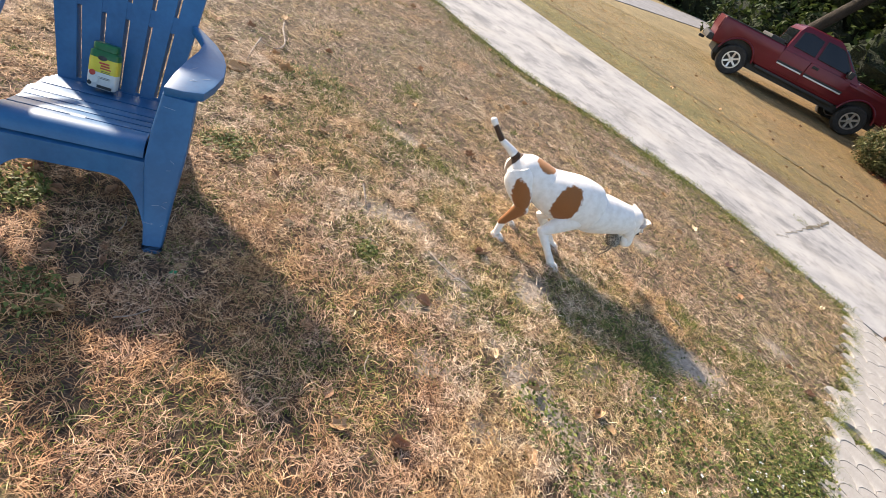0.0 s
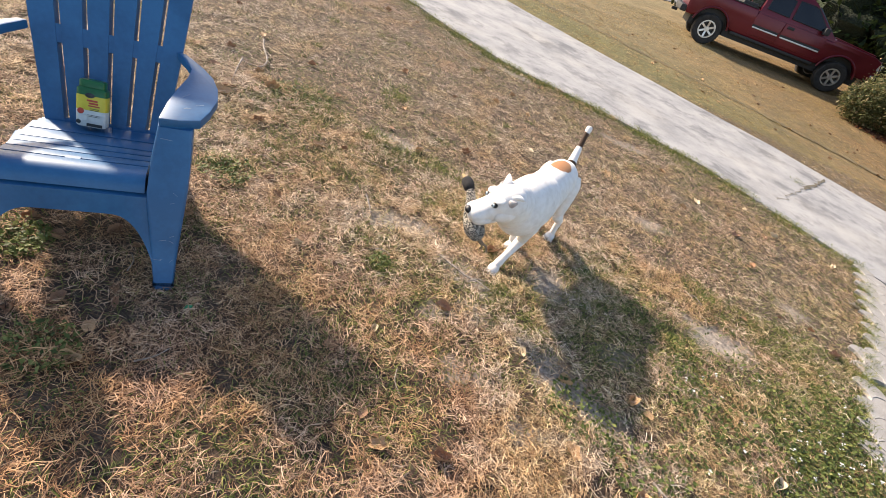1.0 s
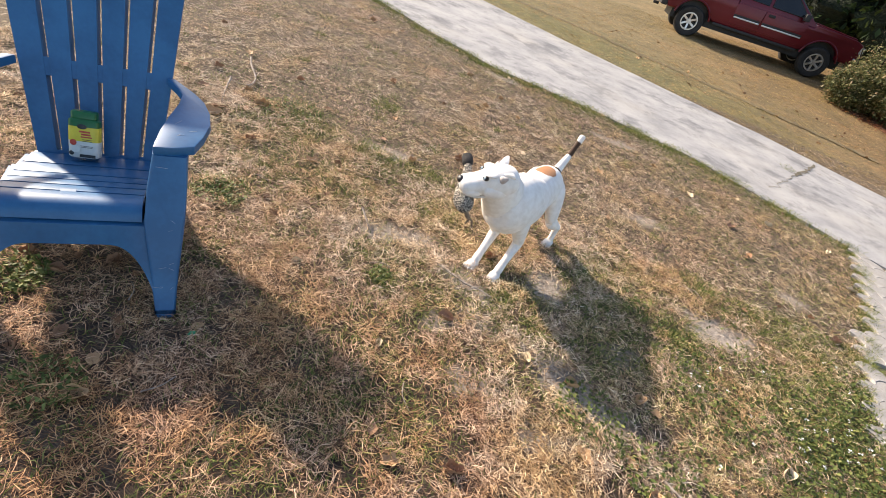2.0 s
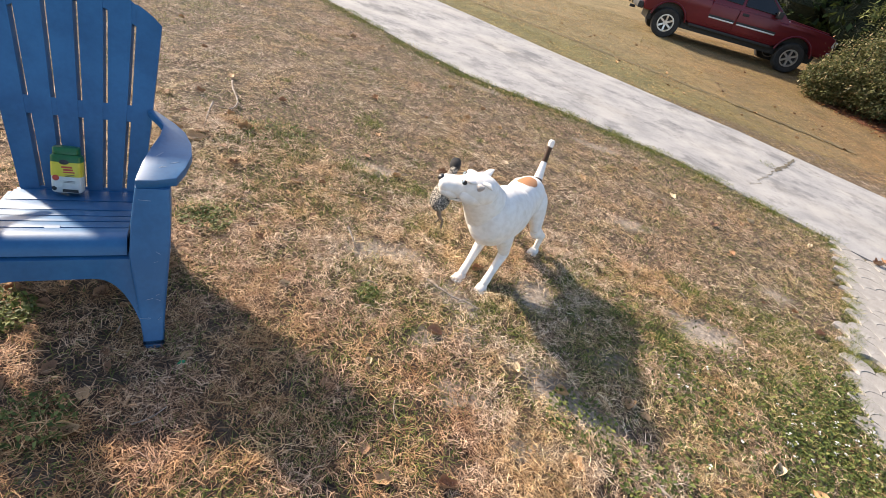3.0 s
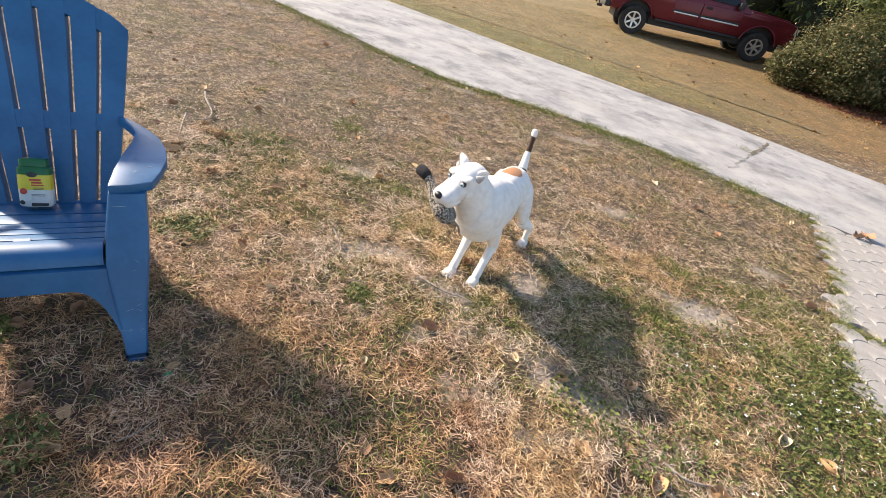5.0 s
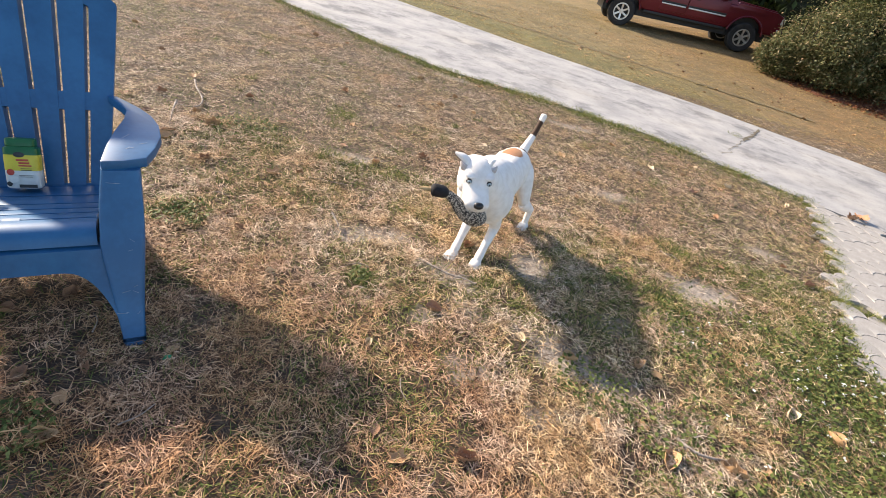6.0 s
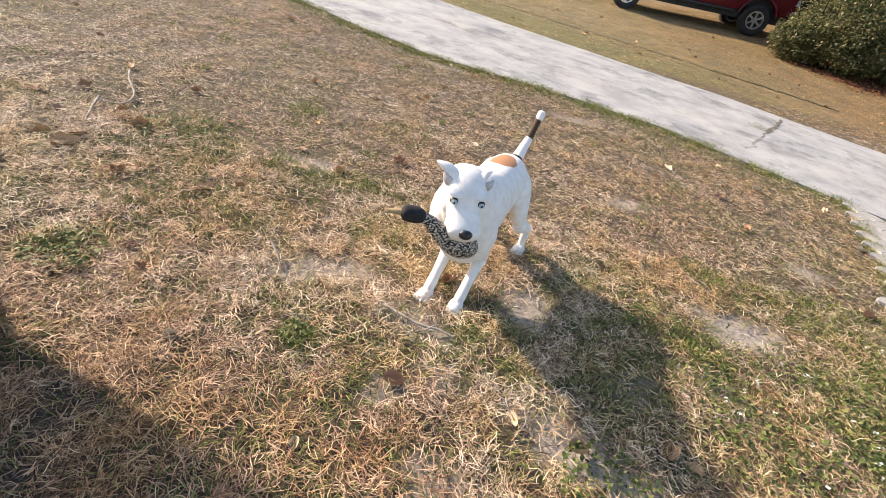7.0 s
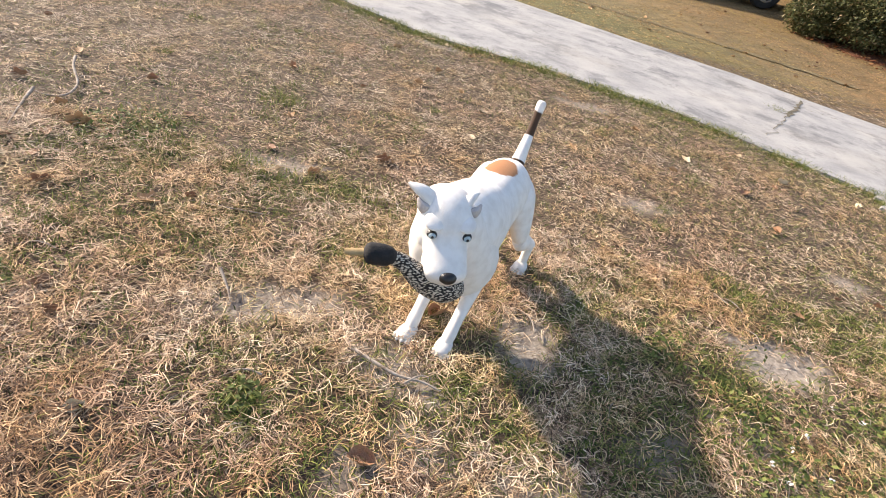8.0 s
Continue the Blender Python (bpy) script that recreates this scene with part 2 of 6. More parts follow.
def tube(points, radii, segs=12, bm=None, up=(0, 0, 1), fine=0, square=1.0):
    """A closed round form along points; radii: one number or (sideways, upwards) for each point."""
    bm = bm or bmesh.new()
    P = np.array(points, float)
    R = np.array([r if isinstance(r, (tuple, list)) else (r, r) for r in radii], float)
    if fine:
        t0 = np.arange(len(P))
        t1 = np.linspace(0, len(P) - 1, fine)

        def spline(A):
            out = []
            for t in t1:
                i = min(int(t), len(A) - 2)
                f = t - i
                p0, p1, p2, p3 = A[max(i - 1, 0)], A[i], A[i + 1], A[min(i + 2, len(A) - 1)]
                out.append(0.5 * (2 * p1 + (p2 - p0) * f + (2 * p0 - 5 * p1 + 4 * p2 - p3) * f * f + (3 * p1 - p0 - 3 * p2 + p3) * f ** 3))
            return np.array(out)
        P, R = spline(P), np.maximum(spline(R), 0.0005)
    rings = []
    for i in range(len(P)):
        d = Vector(P[min(i + 1, len(P) - 1)] - P[max(i - 1, 0)]).normalized()
        side = Vector(up).cross(d)
        if side.length < 1e-3:
            side = Vector((0, 1, 0)).cross(d)
        side.normalize()
        top = d.cross(side)
        c = Vector(P[i])
        rings.append([bm.verts.new(c + side * (R[i][0] * math.copysign(abs(math.cos(a)) ** square, math.cos(a))) + top * (R[i][1] * math.copysign(abs(math.sin(a)) ** square, math.sin(a)))) for a in (2 * math.pi * k / segs for k in range(segs))])
    for a, b in zip(rings, rings[1:]):
        for k in range(segs):
            bm.faces.new((a[k], a[(k + 1) % segs], b[(k + 1) % segs], b[k]))
    bm.faces.new(rings[0][::-1])
    bm.faces.new(rings[-1])
    return bm


def sections(rows, bm=None):
    """A box-like form from sections (z, x0, x1, y0, y1)."""
    bm = bm or bmesh.new()
    rings = [[bm.verts.new(p) for p in ((x0, y0, z), (x1, y0, z), (x1, y1, z), (x0, y1, z))] for z, x0, x1, y0, y1 in rows]
    for a, b in zip(rings, rings[1:]):
        for k in range(4):
            bm.faces.new((a[k], a[(k + 1) % 4], b[(k + 1) % 4], b[k]))
    bm.faces.new(rings[0][::-1])
    bm.faces.new(rings[-1])
    return bm


def box(x0, x1, y0, y1, z0, z1, bevel=0.0, bm=None, segs=2):
    own = bmesh.new()
    sections([(z0, x0, x1, y0, y1), (z1, x0, x1, y0, y1)], own)
    if bevel:
        bmesh.ops.bevel(own, geom=own.edges[:], offset=bevel, segments=segs, profile=0.6, affect="EDGES")
    return join(own, bm)


def join(own, bm):
    if bm is None:
        return own
    me = bpy.data.meshes.new("t")
    own.to_mesh(me)
    own.free()
    bm.from_mesh(me)
    bpy.data.meshes.remove(me)
    return bm


def plate(outline, lift, bevel=0.0, bm=None, segs=2):
    """A flat outline of 3D points, given thickness by the vector lift."""
    own = bmesh.new()
    f = own.faces.new([own.verts.new(p) for p in outline])
    got = bmesh.ops.extrude_face_region(own, geom=[f])
    bmesh.ops.translate(own, vec=Vector(lift), verts=[v for v in got["geom"] if isinstance(v, bmesh.types.BMVert)])
    if bevel:
        bmesh.ops.recalc_face_normals(own, faces=own.faces)
        bmesh.ops.bevel(own, geom=[e for e in own.edges if e.calc_face_angle(0) > 0.5], offset=bevel, segments=segs, profile=0.6, affect="EDGES")
    return join(own, bm)


def ball(c, r, bm=None, u=14, v=10):
    own = bmesh.new()
    bmesh.ops.create_uvsphere(own, u_segments=u, v_segments=v, radius=1.0)
    rr = r if isinstance(r, (tuple, list)) else (r, r, r)
    bmesh.ops.transform(own, matrix=Matrix.Translation(c) @ Matrix.Diagonal((*rr, 1)), verts=own.verts)
    return join(own, bm)


def disc(c, r0, r1, y0, y1, bm=None, n=28):
    """A ring about the y axis, from r0 to r1 and y0 to y1."""
    own = bmesh.new()
    prof = ((r0, y0), (r1, y0), (r1, y1), (r0, y1))
    rings = [[own.verts.new((c[0] + r * math.cos(a), c[1] + y, c[2] + r * math.sin(a))) for r, y in prof] for a in (2 * math.pi * k / n for k in range(n))]
    for i in range(n):
        a, b = rings[i], rings[(i + 1) % n]
        for k in range(4):
            own.faces.new((a[k], a[(k + 1) % 4], b[(k + 1) % 4], b[k]))
    return join(own, bm)


def value_noise(x, y, scale, seed):
    """Smooth noise between 0 and 1."""
    rng = np.random.RandomState(seed)
    lat = rng.rand(256, 256)
    u, v = np.asarray(x) * scale + 97.3, np.asarray(y) * scale + 41.7
    i, j = np.floor(u).astype(int), np.floor(v).astype(int)
    f, g = u - i, v - j
    f, g = f * f * (3 - 2 * f), g * g * (3 - 2 * g)
    a, b = lat[i % 256, j % 256], lat[(i + 1) % 256, j % 256]
    c, d = lat[i % 256, (j + 1) % 256], lat[(i + 1) % 256, (j + 1) % 256]
    return (a * (1 - f) + b * f) * (1 - g) + (c * (1 - f) + d * f) * g


# ---- the lie of the land ----
NEAR_X, NEAR_Y = (-60, -30, -3.5, -1.7, -0.6, 0.65, 1.87, 2.65, 3.4, 6, 20, 60), (36, 21, 7.65, 6.62, 6.08, 6.0, 5.74, 5.27, 4.87, 3.4, -4, -26)
FAR_X, FAR_Y = (-60, -30, -2.7, -0.48, 1.69, 3.5, 4.5, 5.4, 8, 20, 60), (40, 25, 11.1, 10.05, 9.2, 8.5, 7.95, 7.45, 6, 0, -20)
WALK_Y, WALK_X = (-3, 1.0, 2.05, 2.45, 2.85, 3.6, 4.85), (2.35, 2.32, 2.29, 2.33, 2.5, 2.9, 3.36)


def land(x, y):
    """The height of the ground: level round the chair, rising gently past the drive."""
    x, y = np.asarray(x, float), np.asarray(y, float)
    s = np.clip(y - 9.0, 0, 14)
    s = s * s / (s + 1.2)
    far_lean = np.clip(0.036 + 0.006 * (x - 3.24), 0.0, 0.075)
    z = s * far_lean * 1.16
    return z + 0.012 * (value_noise(x, y, 1.3, 5) - 0.5)


def on_drive(x, y):
    return (y > np.interp(x, NEAR_X, NEAR_Y)) & (y < np.interp(x, FAR_X, FAR_Y))


def on_walk(x, y):
    left = np.interp(y, WALK_Y, WALK_X)
    return (x > left) & (x < left + 0.68) & (y < 5.2)


# centre, half sizes, turn in degrees, how bare
SPOTS = [(1.50, 2.51, 0.23, 0.14, 10, 1.0), (0.445, 2.25, 0.11, 0.16, 0, 1.0), (0.65, 1.60, 0.25, 0.11, -26, 1.0), (-0.46, 2.11, 0.24, 0.10, 18, 0.85), (0.03, 1.99, 0.24, 0.09, -20, 0.75),
         (0.14, 1.76, 0.10, 0.07, 0, 0.5), (0.20, 1.40, 0.12, 0.08, 0, 0.6), (0.48, 1.29, 0.12, 0.08, 20, 0.6), (-0.81, 2.97, 0.22, 0.08, 10, 0.7), (-0.50, 5.85, 0.25, 0.10, 0, 0.6),
         (1.25, 2.05, 0.20, 0.09, -30, 0.5), (2.2, 3.3, 0.14, 0.08, 0, 0.6), (0.005, 1.66, 0.09, 0.06, 0, 0.45), (0.85, 1.95, 0.12, 0.10, 0, 0.4), (0.9, 5.2, 0.26, 0.10, 0, 0.5), (1.15, 3.6, 0.18, 0.08, 10, 0.5)]


def bare(x, y):
    """How bare and sandy the ground is, 0 to 1."""
    b = np.zeros(np.shape(x))
    n = value_noise(x, y, 9, 3) * 0.55 + value_noise(x, y, 26, 13) * 0.5
    for cx, cy, rx, ry, turn, full in SPOTS:
        c, q = math.cos(radians(turn)), math.sin(radians(turn))
        u, v = (x - cx) * c + (y - cy) * q, (y - cy) * c - (x - cx) * q
        d = np.sqrt((u / rx) ** 2 + (v / ry) ** 2)
        b = np.maximum(b, np.clip((1.75 - d - n) * 1.6, 0, 1) * full)
    return b


# ---- ground, drive, walk, road ----
def grid_mesh(xs, ys, material_, name, drop=None):
    X, Y = np.meshgrid(xs, ys)
    Z = land(X, Y)
    if drop is not None:
        Z = Z + drop(X, Y)
    me = bpy.data.meshes.new(name)
    nx, ny = len(xs), len(ys)
    v = np.stack([X.ravel(), Y.ravel(), Z.ravel()], 1)
    i = (np.arange(ny - 1)[:, None] * nx + np.arange(nx - 1)[None, :]).ravel()
    f = np.stack([i, i + 1, i + nx + 1, i + nx], 1)
    me.from_pydata(v.tolist(), [], f.tolist())
    me.materials.append(material_)
    me.polygons.foreach_set("use_smooth", [True] * len(me.polygons))
    return me


def build_ground():
    xs = np.unique(np.concatenate([np.linspace(-900, -20, 12), np.linspace(-20, -3, 35), np.linspace(-3, 4, 141), np.linspace(4, 20, 41), np.linspace(20, 900, 12)]))
    ys = np.unique(np.concatenate([np.linspace(-900, -5, 10), np.linspace(-5, 0, 11), np.linspace(0, 7, 141), np.linspace(7, 30, 70), np.linspace(30, 900, 14)]))

    def drop(X, Y):
        d = np.where(on_drive(X, Y) | on_walk(X, Y), -0.03, 0.0)
        return d + 0.012 * value_noise(X, Y, 14, 8) * (np.abs(X) < 4) - 0.012 * bare(X, Y)
    g = new("ground", grid_mesh(xs, ys, M["soil"], "ground", drop))
    tagged(g, "dry brown lawn soil with sandy bare spots", "ground", kind="structure")
    # broad tone of the soil: straw-coloured thatch over it, sand where it is bare
    nt = M["soil"].node_tree
    p = nt.nodes["Principled BSDF"]
    col = p.inputs["Base Color"].links[0].from_socket
    at = nt.nodes.new("ShaderNodeAttribute")
    at.attribute_name = "bare"
    sand = ramp_node(nt, noise_node(nt, 60, 6), two((0.24, 0.195, 0.155), (0.48, 0.41, 0.335)))
    far = nt.nodes.new("ShaderNodeAttribute")
    far.attribute_name = "straw"
    straw = ramp_node(nt, noise_node(nt, 1.3, 8, 0.75), [(0.3, (0.14, 0.125, 0.046)), (0.5, (0.32, 0.255, 0.11)), (0.7, (0.50, 0.36, 0.165))])
    straw = mix_node(nt, ramp_node(nt, noise_node(nt, 34, 6, 0.8), [(0.40, (0.9, 0.9, 0.9)), (0.56, (0, 0, 0))]), straw, (0.085, 0.062, 0.026))
    rust = nt.nodes.new("ShaderNodeAttribute")
    rust.attribute_name = "rust"
    olive = nt.nodes.new("ShaderNodeAttribute")
    olive.attribute_name = "olive"
    straw = mix_node(nt, olive.outputs["Fac"], straw, mix_node(nt, 1.0, straw, (0.72, 0.86, 0.60), "MULTIPLY"))
    straw = mix_node(nt, rust.outputs["Fac"], straw, mix_node(nt, 1.0, straw, (1.12, 0.88, 0.70), "MULTIPLY"))
    col = mix_node(nt, far.outputs["Fac"], col, straw)
    # thatch: dead fibres lying three ways, bent by a broad noise
    coord = nt.nodes.new("ShaderNodeTexCoord").outputs["Object"]
    bend = nt.nodes.new("ShaderNodeTexNoise")
    bend.inputs["Scale"].default_value, bend.inputs["Detail"].default_value = 9.0, 2.0
    nt.links.new(coord, bend.inputs["Vector"])
    fibres = None
    for turn, wide in ((12, 150.0), (75, 190.0), (138, 165.0)):
        sway = nt.nodes.new("ShaderNodeVectorMath")
        sway.operation = "MULTIPLY_ADD"
        nt.links.new(bend.outputs["Color"], sway.inputs[0])
        sway.inputs[1].default_value = (0.10, 0.10, 0.0)
        nt.links.new(coord, sway.inputs[2])
        spin = nt.nodes.new("ShaderNodeMapping")
        spin.inputs["Rotation"].default_value, spin.inputs["Scale"].default_value = (0, 0, radians(turn)), (wide * 0.09, wide, 0.01)
        nt.links.new(sway.outputs[0], spin.inputs["Vector"])
        one = noise_node(nt, 1.6, 3, 0.6, spin.outputs[0])
        if fibres is None:
            fibres = one
        else:
            top = nt.nodes.new("ShaderNodeMath")
            top.operation = "MAXIMUM"
            nt.links.new(fibres, top.inputs[0])
            nt.links.new(one, top.inputs[1])
            fibres = top.outputs[0]
    thatch = ramp_node(nt, fibres, [(0.46, (0.030, 0.018, 0.012)), (0.56, (0.10, 0.064, 0.040)), (0.63, (0.34, 0.25, 0.14)), (0.72, (0.64, 0.51, 0.32))])
    mat = nt.nodes.new("ShaderNodeAttribute")
    mat.attribute_name = "mat"
    col = mix_node(nt, mat.outputs["Fac"], col, thatch)
    nt.links.new(bump_node(nt, fibres, 0.9, 0.012), p.inputs["Normal"])
    nt.links.new(mix_node(nt, at.outputs["Fac"], col, sand), p.inputs["Base Color"])
    co = np.zeros(len(g.data.vertices) * 3)
    g.data.vertices.foreach_get("co", co)
    co = co.reshape(-1, 3)
    a = g.data.attributes.new("bare", "FLOAT", "POINT")
    a.data.foreach_set("value", np.clip(bare(co[:, 0], co[:, 1]) * 1.5, 0, 1))
    a = g.data.attributes.new("rust", "FLOAT", "POINT")
    a.data.foreach_set("value", np.clip((co[:, 0] - 2.0) / 5.0 + 0.5 * (value_noise(co[:, 0], co[:, 1], 0.7, 71) - 0.5), 0, 1))
    a = g.data.attributes.new("olive", "FLOAT", "POINT")
    past = co[:, 1] - np.interp(co[:, 0], FAR_X, FAR_Y)
    a.data.foreach_set("value", np.clip(1.1 - np.abs(past - 1.0) / 2.2, 0, 1) * np.clip((5.5 - co[:, 0]) / 3.0, 0, 1))
    a = g.data.attributes.new("mat", "FLOAT", "POINT")
    a.data.foreach_set("value", np.where((co[:, 1] > 9) | (co[:, 1] < 0.35) | (np.abs(co[:, 0] - 0.3) > 1.7 + 0.95 * co[:, 1]), 0.30, 0.34 + 0.52 * np.clip((co[:, 1] - 1.2) / 1.6, 0, 1)))
    a = g.data.attributes.new("straw", "FLOAT", "POINT")
    near = (np.abs(co[:, 0] - 0.3) < 1.7 + 0.95 * co[:, 1]) & (co[:, 1] > 0.35) & (co[:, 0] > np.where(co[:, 1] < 3, -3.2, -4.8)) & (co[:, 0] < np.where(co[:, 1] < 3, 2.6, 4.0))
    a.data.foreach_set("value", np.where(near, np.clip((co[:, 1] - 6) / 4, 0, 1), 0.85))
    return g


def ribbon(xa, ya, xb, yb, lift, depth):
    """A slab between two edge lines, with a rounded edge."""
    bm = bmesh.new()
    prev = None
    for x0, y0, x1, y1 in zip(xa, ya, xb, yb):
        ring = []
        n = 9
        for k in range(n):
            f = k / (n - 1)
            x, y = x0 + (x1 - x0) * f, y0 + (y1 - y0) * f
            ring.append(bm.verts.new((x, y, float(land(x, y)) + lift)))
        low = []
        for x, y in ((x0, y0), (x1, y1)):
            low.append(bm.verts.new((x, y, float(land(x, y)) + lift - depth)))
        row = [low[0], *ring, low[1]]
        if prev:
            for k in range(len(row) - 1):
                bm.faces.new((prev[k], prev[k + 1], row[k + 1], row[k]))
        prev = row
    return bm


def build_drive():
    s = np.concatenate([np.linspace(-55, -4, 40), np.linspace(-3.9, 8, 120), np.linspace(8.5, 50, 40)])
    n0 = np.interp(s, NEAR_X, NEAR_Y) + 0.05 * (value_noise(s, s * 0, 2.2, 12) - 0.5)
    f0x = s + 1.15
    f0 = np.interp(f0x, FAR_X, FAR_Y) + 0.05 * (value_noise(s, s * 0, 2.0, 15) - 0.5)
    drive = part("driveway", ribbon(s, n0, f0x, f0, 0.022, 0.08), M["concrete"], None, "", 30)
    tagged(drive, "weathered pale concrete driveway with dark stains and a crack", "driveway", kind="structure")
    # stains and the lighter worn band
    nt = M["concrete"].node_tree
    p = nt.nodes["Principled BSDF"]
    col = p.inputs["Base Color"].links[0].from_socket
    coord = nt.nodes.new("ShaderNodeTexCoord").outputs["Object"]
    mp = nt.nodes.new("ShaderNodeMapping")
    mp.inputs["Rotation"].default_value, mp.inputs["Scale"].default_value = (0, 0, radians(26)), (1.0, 1.0, 1)
    nt.links.new(coord, mp.inputs["Vector"])
    st = ramp_node(nt, noise_node(nt, 1.1, 14, 0.74, mp.outputs[0]), [(0.52, (0, 0, 0)), (0.61, (0.85, 0.85, 0.85))])
    col = mix_node(nt, st, col, mix_node(nt, 1.0, col, (0.52, 0.53, 0.55), "MULTIPLY"))
    sp = ramp_node(nt, noise_node(nt, 7.0, 10, 0.75), [(0.52, (0, 0, 0)), (0.66, (0.55, 0.55, 0.55))])
    col = mix_node(nt, sp, col, mix_node(nt, 1.0, col, (0.60, 0.60, 0.61), "MULTIPLY"))
    wm = ramp_node(nt, noise_node(nt, 0.8, 6, 0.6), [(0.5, (0, 0, 0)), (0.7, (0.6, 0.6, 0.6))])
    nt.links.new(mix_node(nt, wm, col, mix_node(nt, 1.0, col, (1.0, 0.955, 0.87), "MULTIPLY")), p.inputs["Base Color"])
    # a crack: a ragged dark groove filled with weeds
    bm = bmesh.new()
    rng = random.Random(4)
    for x0, y0, x1, y1, w in ((3.45, 6.80, 4.10, 7.90, 0.020), (2.78, 5.75, 3.45, 6.80, 0.006), (3.95, 7.45, 4.55, 7.30, 0.007), (3.40, 6.85, 3.80, 7.25, 0.014)):
        prev = None
        for k in range(15):
            f = k / 14
            x, y = x0 + (x1 - x0) * f + rng.uniform(-0.04, 0.04), y0 + (y1 - y0) * f + rng.uniform(-0.03, 0.03)
            ww = w * rng.uniform(0.3, 1.2)
            z = float(land(x, y)) + 0.0275
            pair = [bm.verts.new((x - ww, y + ww * 0.6, z)), bm.verts.new((x + ww, y - ww * 0.6, z))]
            if prev:
                bm.faces.new((prev[0], prev[1], pair[1], pair[0]))
            prev = pair
    part("crack", bm, M["joint"], drive, "dark ragged crack", None)
    return drive


def build_road():
    a, d = Vector((1.2, 25.5)), Vector((0.5, 0.86))
    side = Vector((-0.86, 0.5))
    s = np.linspace(-4, 60, 60)
    xa, ya = a.x + d.x * s, a.y + d.y * s
    r = part("road", ribbon(xa + side.x * 5.6, ya + side.y * 5.6, xa, ya, 0.03, 0.1), M["asphalt"], None, "", 30)
    tagged(r, "pale grey asphalt street past the lawn", "road", kind="structure")
    return r


def build_walk():
    """A walk of scalloped concrete pavers, with a dark bed."""
    bed = bmesh.new()
    prev = None
    for y in np.linspace(-2.5, 5.0, 60):
        x = float(np.interp(y, WALK_Y, WALK_X))
        x0 = x + 0.015
        pair = [bed.verts.new((x0, y, 0.004)), bed.verts.new((x0 + 0.66, y - 0.22, 0.004))]
        if prev:
            bed.faces.new((prev[0], prev[1], pair[1], pair[0]))
        prev = pair
    walkway = part("walkway", bed, M["joint"], None, "", None)
    tagged(walkway, "grey scalloped concrete paver walk with mossy joints", "walkway", kind="structure")
    r = 0.105
    out = []
    n = 7
    for k in range(n + 1):                      # the round upper edge
        a = math.pi * k / n
        out.append((r * math.cos(a), r * math.sin(a)))
    for k in range(1, n // 2 + 1):              # the two hollow lower edges
        a = math.pi / 2 * k / (n // 2 + 1)
        out.append((-r + r * math.sin(a), -r + r * math.cos(a)))
    out.append((0.0, -r))
    for k in range(n // 2, 0, -1):
        a = math.pi / 2 * k / (n // 2 + 1)
        out.append((r - r * math.sin(a), -r + r * math.cos(a)))
    meshes = []
    for seed in range(3):
        bm = bmesh.new()
        inner = [(x * 0.972, y * 0.972) for x, y in out]
        lo = [bm.verts.new((x * 0.986, y * 0.986, 0.0)) for x, y in out]
        mid = [bm.verts.new((x * 0.986, y * 0.986, 0.019)) for x, y in out]
        top = [bm.verts.new((x, y, 0.023)) for x, y in inner]
        for ra, rb in ((lo, mid), (mid, top)):
            for k in range(len(out)):
                bm.faces.new((ra[k], ra[(k + 1) % len(out)], rb[(k + 1) % len(out)], rb[k]))
        bm.faces.new(top)
        meshes.append(mesh_of(bm, M["paver"], "paver", 20))
    rng = random.Random(9)
    turn = radians(-20)
    c, s_ = math.cos(turn), math.sin(turn)
    for i in range(-46, 40):
        for j in range(-14, 15):
            u, v = (j + (0.5 if i % 2 else 0)) * 2 * r, i * r
            x, y = 2.75 + u * c - v * s_, 2.2 + u * s_ + v * c
            left = float(np.interp(y, WALK_Y, WALK_X))
            if left - 0.02 < x < left + 0.68 and -2.4 < y < 4.95 - 0.3 * (x - 3.36) and y < np.interp(x, NEAR_X, NEAR_Y) - 0.1:
                if 2.74 < y + (x - 2.6) * 0.55 < 2.88:
                    continue                       # the open joint where weeds grow
                part("paver", meshes[rng.randrange(3)], None, walkway, "", None,
                     pose(x, y, 0.004 + rng.uniform(-0.002, 0.003), rng.uniform(-1, 1), rng.uniform(-1, 1), -20 + rng.uniform(-1.5, 1.5)))
    return walkway


build_ground()
build_drive()
build_road()


# ---- chair ----
CHAIR = pose(-1.581, 1.538, 0, 0, 0, 36)


